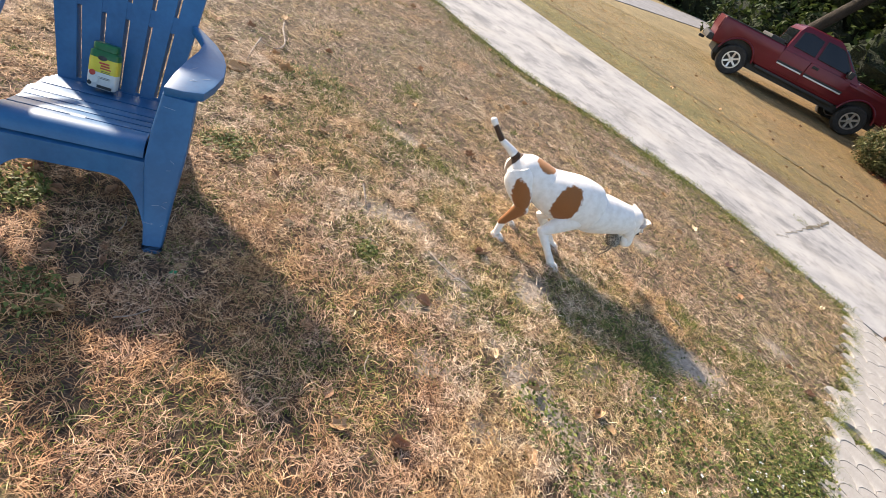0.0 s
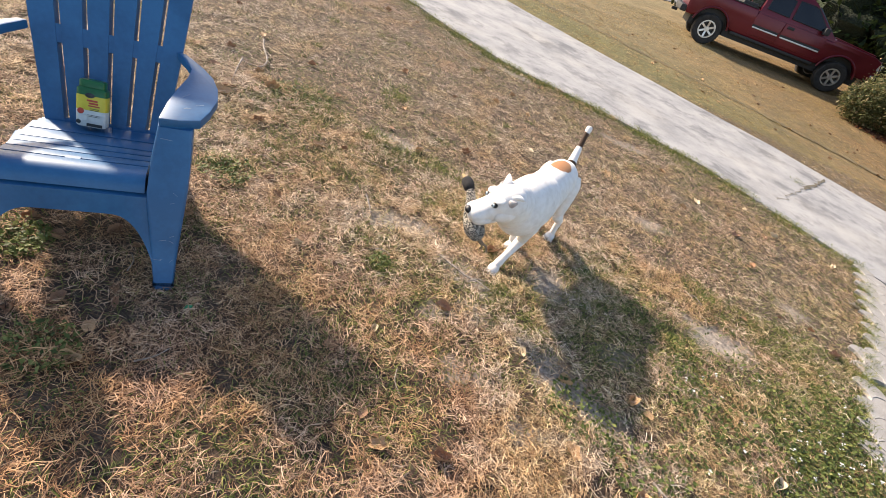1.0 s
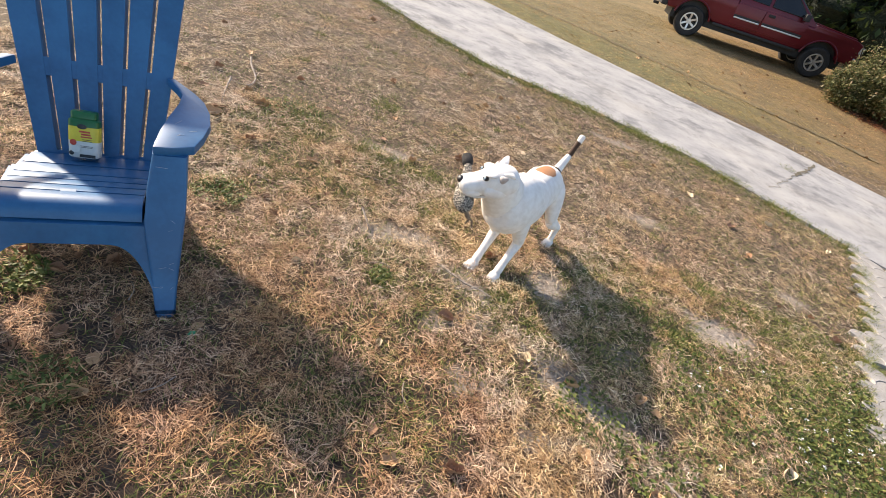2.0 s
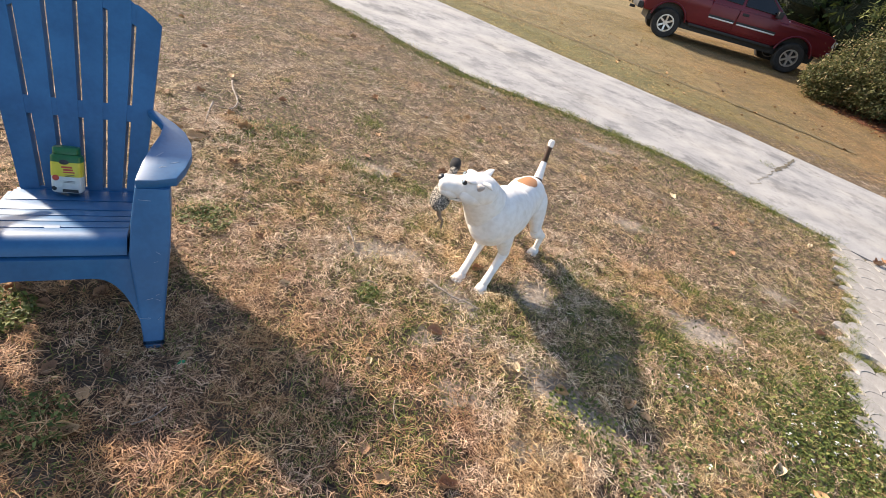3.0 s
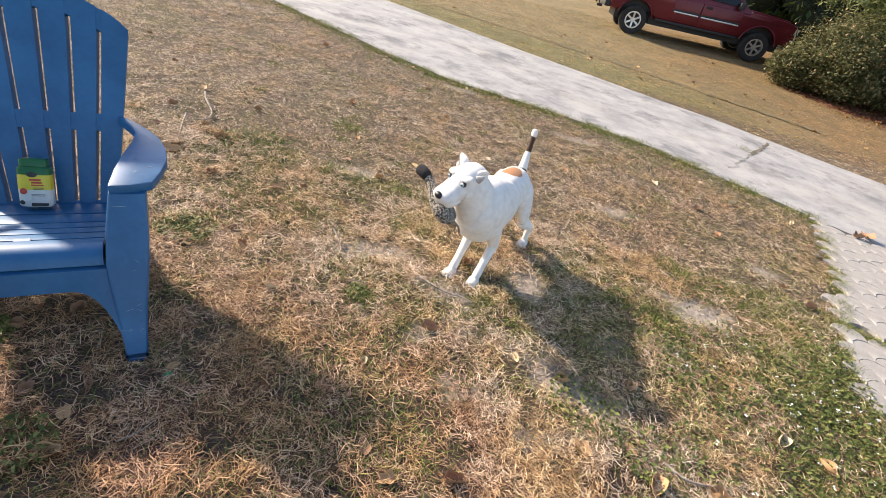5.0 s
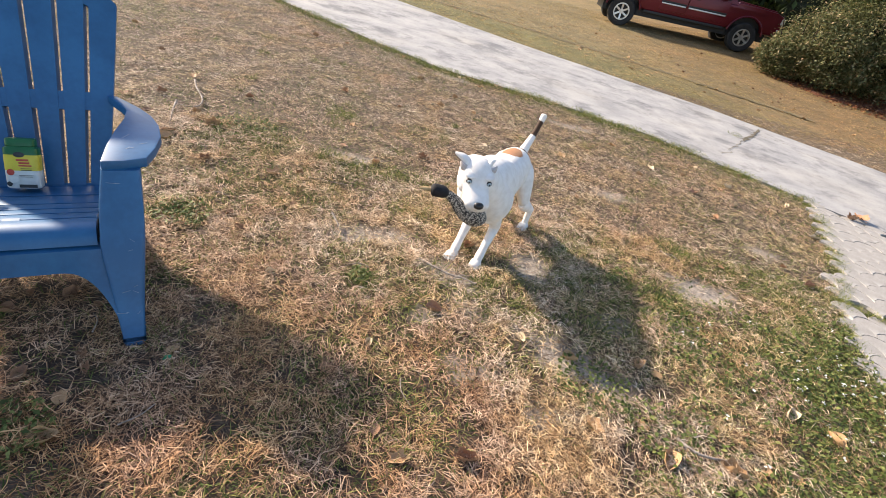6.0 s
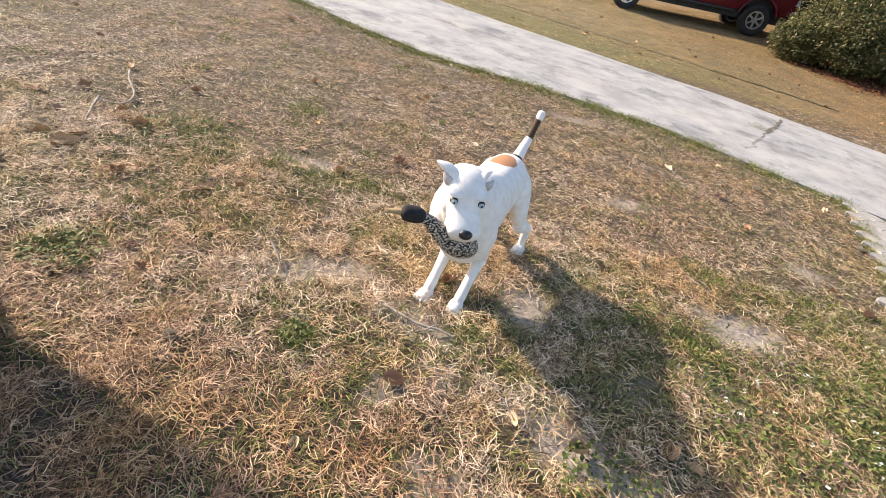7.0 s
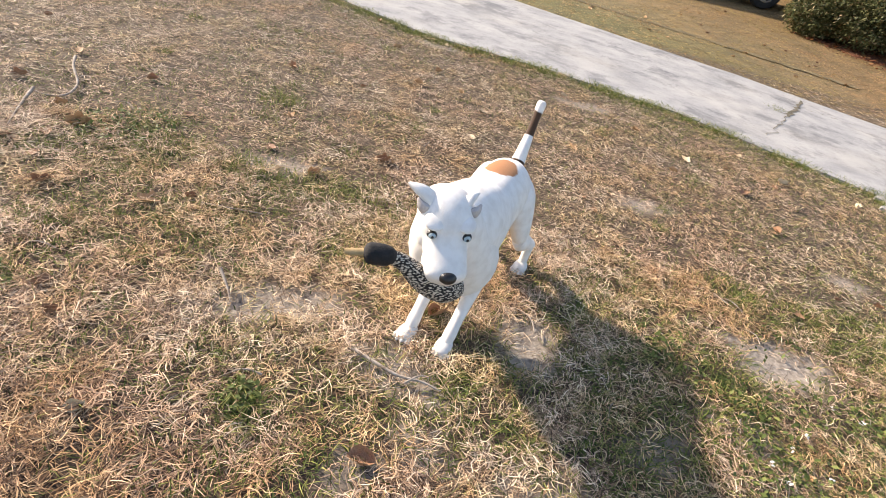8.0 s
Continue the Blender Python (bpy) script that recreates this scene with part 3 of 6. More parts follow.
def build_chair():
    chair = new("adirondack_chair")
    chair.matrix_basis = CHAIR
    tagged(chair, "blue moulded plastic lawn chair, scuffed, standing on dry grass", "chair")
    base, rise, norm = Vector((0, -0.07, 0.225)), Vector((0, 0.454, 0.891)), Vector((0, -0.891, 0.454))

    def half(s):
        return float(np.interp(s, (0, 0.35, 0.69, 0.9), (0.203, 0.250, 0.292, 0.30)))

    def top(x):
        return float(np.interp(abs(x), (0, 0.1, 0.2, 0.25, 0.30), (0.825, 0.812, 0.765, 0.735, 0.685)))

    def at(x, s, d=0.0):
        bow = 0.025 * (1 - (x / 0.3) ** 2)        # the back is hollow from side to side
        return Vector((x + 0.010, 0, 0)) + base + rise * s - norm * (bow - d)

    back = part("backrest", box(-0.2, 0.2, -0.074, -0.056, 0.195, 0.222, 0.005), M["blue"], chair)
    for k in range(6):
        bm = bmesh.new()
        rows = []
        f0, f1 = (k - 3) / 3, (k - 2) / 3
        ns = 26
        for i in range(ns):
            u = i / (ns - 1)
            ring = []
            xa_, xb_ = f0, f1
            gap = 0.0085
            for w in (0, 0.33, 0.67, 1):
                s_est = u * 0.85
                for _ in range(3):
                    h = half(s_est)
                    x = (f0 * h + (gap if k > 0 else 0)) * (1 - w) + (f1 * h - (gap if k < 5 else 0)) * w
                    s_est = u * top(x)
                sag = 0.0025 * math.sin(math.pi * w)
                ring.append((x, s_est, sag))
            front = [bm.verts.new(at(x, s, sg)) for x, s, sg in ring]
            rear = [bm.verts.new(at(x + (0.007 if i_ == 3 and k < 5 else 0.0), s, -0.034)) for i_, (x, s, sg) in reversed(list(enumerate(ring)))]
            rows.append(front + rear)
        for a, b in zip(rows, rows[1:]):
            for q in range(8):
                bm.faces.new((a[q], a[(q + 1) % 8], b[(q + 1) % 8], b[q]))
        bm.faces.new(rows[0][::-1])
        bm.faces.new(rows[-1])
        part("slat", bm, M["blue"], back, "", 50)

    def band(name, s0, s1, depth=-0.002, cap=None):
        bm = bmesh.new()
        prev = None
        n = 25
        for i in range(n):
            f = -0.985 + 1.97 * i / (n - 1)
            cross = []
            for s in (s0, s1):
                x = f * half(s)
                ss = min(s, top(x) - 0.004)
                if cap is not None:
                    ss = (top(x) - cap) if s == s0 else top(x) - 0.003
                    x = f * half(ss)
                cross.append((x, ss))
            ring = [bm.verts.new(at(*cross[0], depth)), bm.verts.new(at(*cross[1], depth)), bm.verts.new(at(*cross[1], -0.030)), bm.verts.new(at(*cross[0], -0.030))]
            if prev:
                for q in range(4):
                    bm.faces.new((prev[q], prev[(q + 1) % 4], ring[(q + 1) % 4], ring[q]))
            else:
                bm.faces.new(ring)
            prev = ring
        bm.faces.new(prev[::-1])
        part(name, bm, M["blue"], back, "", 40)
    band("cross_band", 0.298, 0.365)
    band("lower_band", -0.01, 0.02)
    band("top_rim", 0.7, 0.8, -0.002, 0.085)

    # seat: slats across, dipping to the back, and a rolled front
    seat = part("seat", box(-0.205, 0.205, -0.10, -0.045, 0.205, 0.226, 0.006), M["blue"], chair)
    for y0, y1, z0, z1 in ((-0.075, -0.185, 0.236, 0.262), (-0.194, -0.283, 0.264, 0.285), (-0.290, -0.345, 0.287, 0.302), (-0.352, -0.405, 0.304, 0.320), (-0.412, -0.470, 0.322, 0.340)):
        h = 0.205
        bm = plate([(-h, y0, z0), (h, y0, z0), (h, y1, z1), (-h, y1, z1)], (0, -0.003, -0.018), 0.004)
        part("slat", bm, M["blue"], seat, "", 50)
    prof = [(-0.482, 0.344), (-0.51, 0.354), (-0.54, 0.358), (-0.565, 0.350), (-0.582, 0.333), (-0.590, 0.310), (-0.575, 0.306), (-0.56, 0.325), (-0.54, 0.338), (-0.51, 0.336), (-0.484, 0.328)]
    part("front_roll", plate([(-0.208, y, z) for y, z in prof], (0.416, 0, 0)), M["blue"], seat, "", 45)
    # black sheet added below the slats to stand for shade in their gaps
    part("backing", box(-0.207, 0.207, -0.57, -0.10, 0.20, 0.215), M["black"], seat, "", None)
    part("gap_bridge", box(-0.03, 0.012, -0.486, -0.466, 0.325, 0.343), M["blue"], seat, "", 45)
    bm = bmesh.new()                                 # the arched apron under the seat's edge
    prev = None
    for i in range(49):
        x = -0.272 + 0.544 * i / 48
        drop = max(0, (abs(x) - 0.095) / 0.177)
        z0 = 0.226 - 0.205 * drop ** 2.4
        out = min(1, max(0, (abs(x) - 0.13) / 0.11)) ** 1.5
        shin = float(np.interp(z0, (0.0, 0.03, 0.15, 0.28, 0.33), (-0.745, -0.738, -0.690, -0.635, -0.608)))
        y = (-0.592 - 0.02 * (0.30 - z0) / 0.2) * (1 - out) + (shin + 0.016) * out
        ring = [bm.verts.new(p) for p in ((x, -0.600, 0.300), (x, y - 0.012, z0), (x, y + 0.008, z0), (x, -0.565, 0.304))]
        if prev:
            for q in range(4):
                bm.faces.new((prev[q], prev[(q + 1) % 4], ring[(q + 1) % 4], ring[q]))
        else:
            bm.faces.new(ring)
        prev = ring
    bm.faces.new(prev[::-1])
    part("apron", bm, M["blue"], chair, "", 40)

    def arm(side):
        pts = [(0.240, -0.505), (0.300, -0.500), (0.362, -0.478), (0.388, -0.40), (0.408, -0.30), (0.405, -0.20), (0.385, -0.11), (0.350, -0.035), (0.312, 0.025), (0.272, 0.085), (0.240, 0.085),
               (0.282, 0.0), (0.304, -0.06), (0.296, -0.15), (0.272, -0.26), (0.252, -0.38)]
        bm = plate([(side * x, y, 0.556 - 0.020 * (y + 0.5)) for x, y in pts], (0, 0, -0.034), 0.007)
        a = part("arm", bm, M["blue"], chair, "", 22)
        rng = random.Random(3 + side)
        for _ in range(4):                           # pale scratches
            x, y, l, an = rng.uniform(0.30, 0.37), rng.uniform(-0.44, -0.12), rng.uniform(0.006, 0.020), rng.uniform(0.2, 1.2)
            z = 0.5565 - 0.020 * (y + 0.5)
            dx, dy = l * math.cos(an), l * math.sin(an)
            w = 0.0006
            sb = plate([(side * (x - dx), y - dy, z), (side * (x + dx), y + dy, z), (side * (x + dx - w), y + dy + w * 2, z), (side * (x - dx - w), y - dy + w * 2, z)], (0, 0, 0.0006))
            part("scratch", sb, M["scuff"], a, "pale scratch", None)
        rows = [(0.0, 0.246, 0.308, -0.752, -0.665), (0.022, 0.246, 0.310, -0.746, -0.655), (0.03, 0.244, 0.308, -0.735, -0.65), (0.15, 0.232, 0.318, -0.690, -0.59), (0.28, 0.216, 0.332, -0.635, -0.52),
                (0.33, 0.217, 0.337, -0.608, -0.49), (0.42, 0.222, 0.340, -0.560, -0.45), (0.525, 0.238, 0.342, -0.507, -0.40)]
        bm = sections([(z, min(side * a_, side * b_), max(side * a_, side * b_), c, d) for z, a_, b_, c, d in rows])
        bmesh.ops.bevel(bm, geom=[e for e in bm.edges if abs(e.verts[0].co.z - e.verts[1].co.z) > 0.01 or max(e.verts[0].co.z, e.verts[1].co.z) < 0.01], offset=0.014, segments=3, profile=0.5, affect="EDGES")
        leg = part("leg", bm, M["blue"], chair, "", 45)
        rng = random.Random(13 + side)
        for _ in range(9):
            z = rng.uniform(0.06, 0.5)
            y = float(np.interp(z, [q[0] for q in rows], [q[3] for q in rows])) - 0.0006
            x, l, an = rng.uniform(0.245, 0.315), rng.uniform(0.006, 0.025), rng.uniform(-1.2, 1.2)
            dx, dz = l * math.cos(an), l * math.sin(an)
            k = -0.35 if z < 0.36 else -0.5
            w = 0.0009
            sb = plate([(side * (x - dx), y + dz * k * -1, z - dz), (side * (x + dx), y - dz * k * -1, z + dz), (side * (x + dx), y - dz * k * -1, z + dz + w), (side * (x - dx), y + dz * k * -1, z - dz + w)], (0, -0.0008, 0))
            part("scratch", sb, M["scuff"], leg, "pale scratch", None)
        bm = sections([(0.0, min(side * 0.250, side * 0.300), max(side * 0.250, side * 0.300), -0.131, -0.051), (0.22, min(side * 0.215, side * 0.26), max(side * 0.215, side * 0.26), -0.26, -0.14)])
        bmesh.ops.bevel(bm, geom=bm.edges[:], offset=0.01, segments=2, affect="EDGES")
        part("leg", bm, M["blue"], chair, "", 45)
        bm = plate([(side * 0.232, -0.56, 0.315), (side * 0.232, -0.06, 0.215), (side * 0.232, -0.06, 0.15), (side * 0.232, -0.60, 0.25)], (side * -0.022, 0, 0), 0.005)
        part("side_rail", bm, M["blue"], chair, "", 45)
    arm(1)
    arm(-1)
    return chair


def build_bottle():
    b = new("fertilizer_shaker")
    b.matrix_basis = CHAIR @ pose(-0.026, -0.124, 0.262, -20, 0, -5)
    tagged(b, "yellow and white shaker bottle with green lid on the chair", "bottle")

    def ring_body(rows, bm):
        own = bmesh.new()
        rings = []
        for z, w, d in rows:
            r = []
            for k in range(28):
                a = 2 * math.pi * k / 28
                ca, sa = math.cos(a), math.sin(a)
                r.append(own.verts.new((w * math.copysign(abs(ca) ** 0.45, ca), d * math.copysign(abs(sa) ** 0.45, sa), z)))
            rings.append(r)
        for p, q in zip(rings, rings[1:]):
            for k in range(28):
                own.faces.new((p[k], p[(k + 1) % 28], q[(k + 1) % 28], q[k]))
        own.faces.new(rings[0][::-1])
        own.faces.new(rings[-1])
        return own
    body = part("body", ring_body([(0, 0.044, 0.028), (0.006, 0.049, 0.032), (0.055, 0.050, 0.033), (0.068, 0.050, 0.033)], None), M["label"], b, "white lower label", 40)
    part("yellow_band", ring_body([(0.068, 0.0502, 0.0332), (0.12, 0.0502, 0.0332), (0.127, 0.049, 0.032)], None), M["yellow"], b, "yellow upper label", 40)
    part("shoulder", ring_body([(0.127, 0.0495, 0.0325), (0.150, 0.0495, 0.0325), (0.158, 0.042, 0.028)], None), M["lid"], b, "green shoulder", 40)
    part("lid", ring_body([(0.158, 0.040, 0.027), (0.160, 0.042, 0.029), (0.182, 0.042, 0.029), (0.187, 0.038, 0.026)], None), M["lid"], b, "green screw lid", 40)
    y = -0.0336

    def flat(x, z, w, h, mat, name="print", lab=""):
        part(name, box(x - w / 2, x + w / 2, y - 0.0008, y + 0.0004, z - h / 2, z + h / 2), mat, b, lab, None)
    part("print", ball((-0.002, y, 0.128), (0.016, 0.0012, 0.010)), M["ink"], b, "dark oval print", 40)
    flat(0.006, 0.108, 0.034, 0.007, M["tomato"], "print", "red bar of print")
    flat(0.010, 0.097, 0.030, 0.007, M["tomato"])
    flat(0.012, 0.087, 0.036, 0.005, M["tomato"])
    flat(0.015, 0.010, 0.050, 0.012, M["ink"])
    flat(0.014, 0.076, 0.030, 0.002, M["ink"])
    flat(0.014, 0.070, 0.030, 0.002, M["ink"])
    flat(0.012, 0.05, 0.040, 0.0015, M["ink"])
    flat(0.012, 0.045, 0.036, 0.0015, M["ink"])
    part("print", ball((-0.030, y, 0.062), (0.011, 0.0012, 0.012)), M["tomato"], b, "red fruit print", 40)
    part("print", ball((-0.022, y - 0.0005, 0.035), (0.015, 0.0012, 0.015)), M["label"], b, "pale round print", 40)
    part("print", ball((-0.036, y, 0.018), (0.008, 0.0012, 0.009)), M["ink"], b, "", 40)
    for ob in b.children:
        ob.data.transform(Matrix.Diagonal((1.0, 1.0, 0.93, 1)))
    return b


build_chair()
build_bottle()


# ---- dog and its toy ----
def build_dog():
    dog = new("dog")
    tagged(dog, "white short-haired dog with brown patches, standing on the lawn", "dog")
    P = {}
    P["hind"] = part("hindquarters", tube([(-0.135, 0, 0.035), (-0.12, 0, 0.028), (-0.075, 0, 0.008), (0.0, 0, -0.008), (0.10, 0, -0.022), (0.20, 0, -0.028), (0.28, 0, -0.03), (0.31, 0, -0.03)],
                                          [(0.012, 0.02), (0.050, 0.058), (0.086, 0.096), (0.104, 0.112), (0.108, 0.118), (0.112, 0.124), (0.088, 0.10), (0.02, 0.03)], 22, None, (0, 0, 1), 30), M["coat_rump"], dog)
    P["chest"] = part("chest", tube([(-0.30, 0, -0.02), (-0.26, 0, -0.024), (-0.16, 0, -0.024), (-0.06, 0, -0.018), (0.03, 0, -0.012), (0.09, 0, -0.010), (0.135, 0, -0.005), (0.15, 0, -0.005)],
                                    [(0.03, 0.03), (0.098, 0.106), (0.122, 0.140), (0.128, 0.158), (0.122, 0.152), (0.104, 0.126), (0.068, 0.080), (0.02, 0.024)], 22, None, (0, 0, 1), 30), M["coat_chest"], dog)
    P["neck"] = part("neck", tube([(-0.27, 0, -0.028), (-0.21, 0, -0.024), (-0.14, 0, -0.018), (-0.06, 0, -0.010), (0.03, 0, -0.004), (0.10, 0, 0), (0.155, 0, 0), (0.185, 0, 0)], [(0.030, 0.034), (0.088, 0.094), (0.116, 0.126), (0.114, 0.124), (0.099, 0.107), (0.089, 0.093), (0.075, 0.074), (0.035, 0.035)], 24, None, (0, 0, 1), 30), M["coat"], dog)
    prof = [(-0.092, 0.022, 0.026, -0.015), (-0.074, 0.058, 0.050, -0.044), (-0.038, 0.077, 0.062, -0.064), (0.0, 0.081, 0.061, -0.070), (0.028, 0.076, 0.052, -0.070), (0.050, 0.066, 0.037, -0.068),
            (0.072, 0.062, 0.025, -0.064), (0.100, 0.061, 0.015, -0.060), (0.128, 0.060, 0.009, -0.058), (0.148, 0.052, 0.003, -0.054), (0.160, 0.024, -0.008, -0.046)]
    head = part("head", tube([(x, 0, (a + b) / 2) for x, w, a, b in prof], [(w, (a - b) / 2) for x, w, a, b in prof], 28, None, (0, 0, 1), 40, 0.86), M["coat"], dog)
    P["head"] = head
    part("jaw", tube([(0.02, 0, -0.060), (0.06, 0, -0.071), (0.11, 0, -0.078), (0.132, 0, -0.078)], [(0.045, 0.014), (0.040, 0.012), (0.028, 0.010), (0.008, 0.005)], 14, None, (0, 0, 1), 12), M["coat"], head, "white lower jaw")
    part("nose", tube([(0.142, 0, -0.010), (0.150, 0, -0.010), (0.160, 0, -0.013), (0.165, 0, -0.017)], [(0.010, 0.008), (0.0245, 0.0185), (0.022, 0.0170), (0.009, 0.007)], 16, None, (0, 0, 1), 10, 0.85), M["nose"], head, "black nose")
    part("mouth", tube([(0.065, 0, -0.062), (0.09, 0, -0.066), (0.138, 0, -0.063), (0.146, 0, -0.061)], [(0.038, 0.004), (0.039, 0.005), (0.030, 0.005), (0.008, 0.003)], 16, None, (0, 0, 1), 12), M["nose"], head, "dark line of the mouth")
    for s in (1, -1):
        part("cheek", ball((0.012, s * 0.049, -0.030), (0.056, 0.035, 0.038)), M["coat"], head)
        part("flews", ball((0.104, s * 0.034, -0.044), (0.046, 0.029, 0.026), None, 20, 14), M["coat"], head)
        part("brow", ball((0.0345, s * 0.044, 0.0405), (0.026, 0.030, 0.0090), None, 20, 14), M["coat"], head)
        part("eye_rim", ball((0.0585, s * 0.0480, 0.0240), (0.0125, 0.0155, 0.0098), None, 14, 10), M["nose"], head, "dark eye rim")
        part("eye", ball((0.0618, s * 0.0486, 0.0250), (0.0110, 0.0124, 0.0084), None, 14, 10), M["iris"], head, "pale blue eye")
        part("pupil", ball((0.0705, s * 0.0492, 0.0278), (0.0036, 0.0044, 0.0042), None, 10, 6), M["nose"], head, "black pupil")
        # ear: a broad wing held out from the skull, its front edge folded down
        bm = bmesh.new()
        path = [(-0.018, 0.040, 0.046, 0.024), (-0.022, 0.058, 0.055, 0.025), (-0.030, 0.078, 0.060, 0.021), (-0.040, 0.098, 0.060, 0.014), (-0.050, 0.113, 0.057, 0.007), (-0.053, 0.118, 0.055, 0.002)]
        if s > 0:                                     # the left one is half folded down, so it reaches less far
            path = [(x, 0.040 + (y - 0.040) * 0.58, z - (y - 0.040) * 0.12, w * 0.85) for x, y, z, w in path]
        prev = None
        for x, y, z, w in path:
            ring = []
            for k in range(12):
                a = 2 * math.pi * k / 12
                fold = max(0.0, math.cos(a))
                ring.append(bm.verts.new((x + w * math.cos(a) - 0.25 * w * fold ** 3, s * (y + 0.003 * math.sin(a) - 0.10 * w * math.cos(a)), z + 0.0045 * math.sin(a) - 0.20 * w * math.cos(a) - 0.45 * w * fold ** 2)))
            if prev:
                for k in range(12):
                    bm.faces.new((prev[k], prev[(k + 1) % 12], ring[(k + 1) % 12], ring[k]))
            else:
                bm.faces.new(ring)
            prev = ring
        bm.faces.new(prev[::-1])
        part("ear", bm, M["coat"], head, "white ear held out to the side")
        part("ear_lining", tube([(-0.006, s * 0.058, 0.026), (-0.004, s * 0.068, 0.031), (-0.010, s * 0.080, 0.038), (-0.022, s * 0.090, 0.047)], [(0.007, 0.012), (0.013, 0.018), (0.011, 0.014), (0.003, 0.005)], 10, None, (0, 0, 1), 10), M["grey_ear"], head, "grey-pink fold of the ear")
    for ob in (head, *head.children):
        ob.data.transform(Matrix.Diagonal((1.08, 0.94, 1.08, 1)))
    P["tail"] = part("tail", tube([(-0.03, 0, 0), (0.0, 0, 0), (0.06, 0, 0.003), (0.13, 0, 0.0), (0.145, 0, 0)], [0.024, 0.029, 0.023, 0.017, 0.008], 12, None, (0, 0, 1), 14), M["coat_tail"], dog, "white tail with a dark root")
    P["tip"] = part("tail_end", tube([(-0.012, 0, 0), (0.0, 0, 0), (0.07, 0, 0.003), (0.125, 0, 0.008), (0.137, 0, 0.01)], [0.012, 0.0165, 0.0145, 0.018, 0.007], 14, None, (0, 0, 1), 14), M["coat_tip"], dog, "tail end with a dark band and white tip")
    for key, s in (("fl", 1), ("fr", -1)):
        P[key + "u"] = part("upper_foreleg", tube([(-0.05, 0, 0), (0.0, 0, 0), (0.07, 0, 0.0), (0.15, 0, 0), (0.20, 0, 0), (0.215, 0, 0)], [(0.03, 0.05), (0.046, 0.066), (0.042, 0.056), (0.033, 0.038), (0.027, 0.029), (0.01, 0.01)], 16, None, (0, 0, 1), 18), M["coat"], dog)
        low = part("lower_foreleg", tube([(-0.025, 0, 0.004), (0.0, 0, 0.002), (0.07, 0, 0), (0.14, 0, 0), (0.19, 0, 0), (0.225, 0, 0)], [(0.022, 0.026), (0.028, 0.031), (0.023, 0.025), (0.020, 0.021), (0.0225, 0.023), (0.019, 0.019)], 14, None, (0, 0, 1), 18), M["coat"], dog)
        P[key + "l"] = low
    for key, s in (("hl", 1), ("hr", -1)):
        th = M["coat_thigh"] if s < 0 else M["coat_thigh_left"]
        P[key + "u"] = part("thigh", tube([(-0.05, 0, 0), (0.0, 0, 0), (0.07, 0, 0), (0.14, 0, 0), (0.185, 0, 0), (0.20, 0, 0)], [(0.03, 0.06), (0.050, 0.085), (0.048, 0.078), (0.038, 0.055), (0.028, 0.035), (0.01, 0.012)], 16, None, (0, 0, 1), 18), th, dog)
        P[key + "l"] = part("shank", tube([(-0.02, 0, 0), (0.0, 0, 0), (0.05, 0, 0), (0.11, 0, 0), (0.15, 0, 0), (0.168, 0, 0)], [(0.024, 0.032), (0.031, 0.044), (0.028, 0.038), (0.022, 0.027), (0.020, 0.022), (0.010, 0.011)], 14, None, (0, 0, 1), 16), th if s < 0 else M["coat"], dog)
        P[key + "h"] = part("hock", tube([(-0.02, 0, 0), (0.0, 0, 0), (0.05, 0, 0), (0.10, 0, 0), (0.125, 0, 0)], [(0.012, 0.014), (0.020, 0.022), (0.018, 0.020), (0.018, 0.019), (0.017, 0.017)], 14, None, (0, 0, 1), 14), M["coat"], dog)
    # paws: four toes with dark nails
    for key in ("fl", "fr", "hl", "hr"):
        bm = tube([(-0.038, 0, 0.018), (-0.022, 0, 0.021), (0.010, 0, 0.022), (0.034, 0, 0.016), (0.042, 0, 0.014)], [(0.012, 0.010), (0.025, 0.021), (0.030, 0.022), (0.026, 0.015), (0.01, 0.007)], 14, None, (0, 0, 1), 12)
        for y in (-0.024, -0.009, 0.009, 0.024):
            ball((0.038 - abs(y) * 0.35, y, 0.012), (0.019, 0.0095, 0.012), bm, 10, 8)
        paw = part("paw", bm, M["coat"], dog, "white paw")
        for y in (-0.024, -0.009, 0.009, 0.024):
            part("nail", tube([(0.048 - abs(y) * 0.35, y, 0.011), (0.062 - abs(y) * 0.35, y, 0.004)], [0.0042, 0.0012], 6), M["nose"], paw)
        P[key + "p"] = paw
    return dog, P


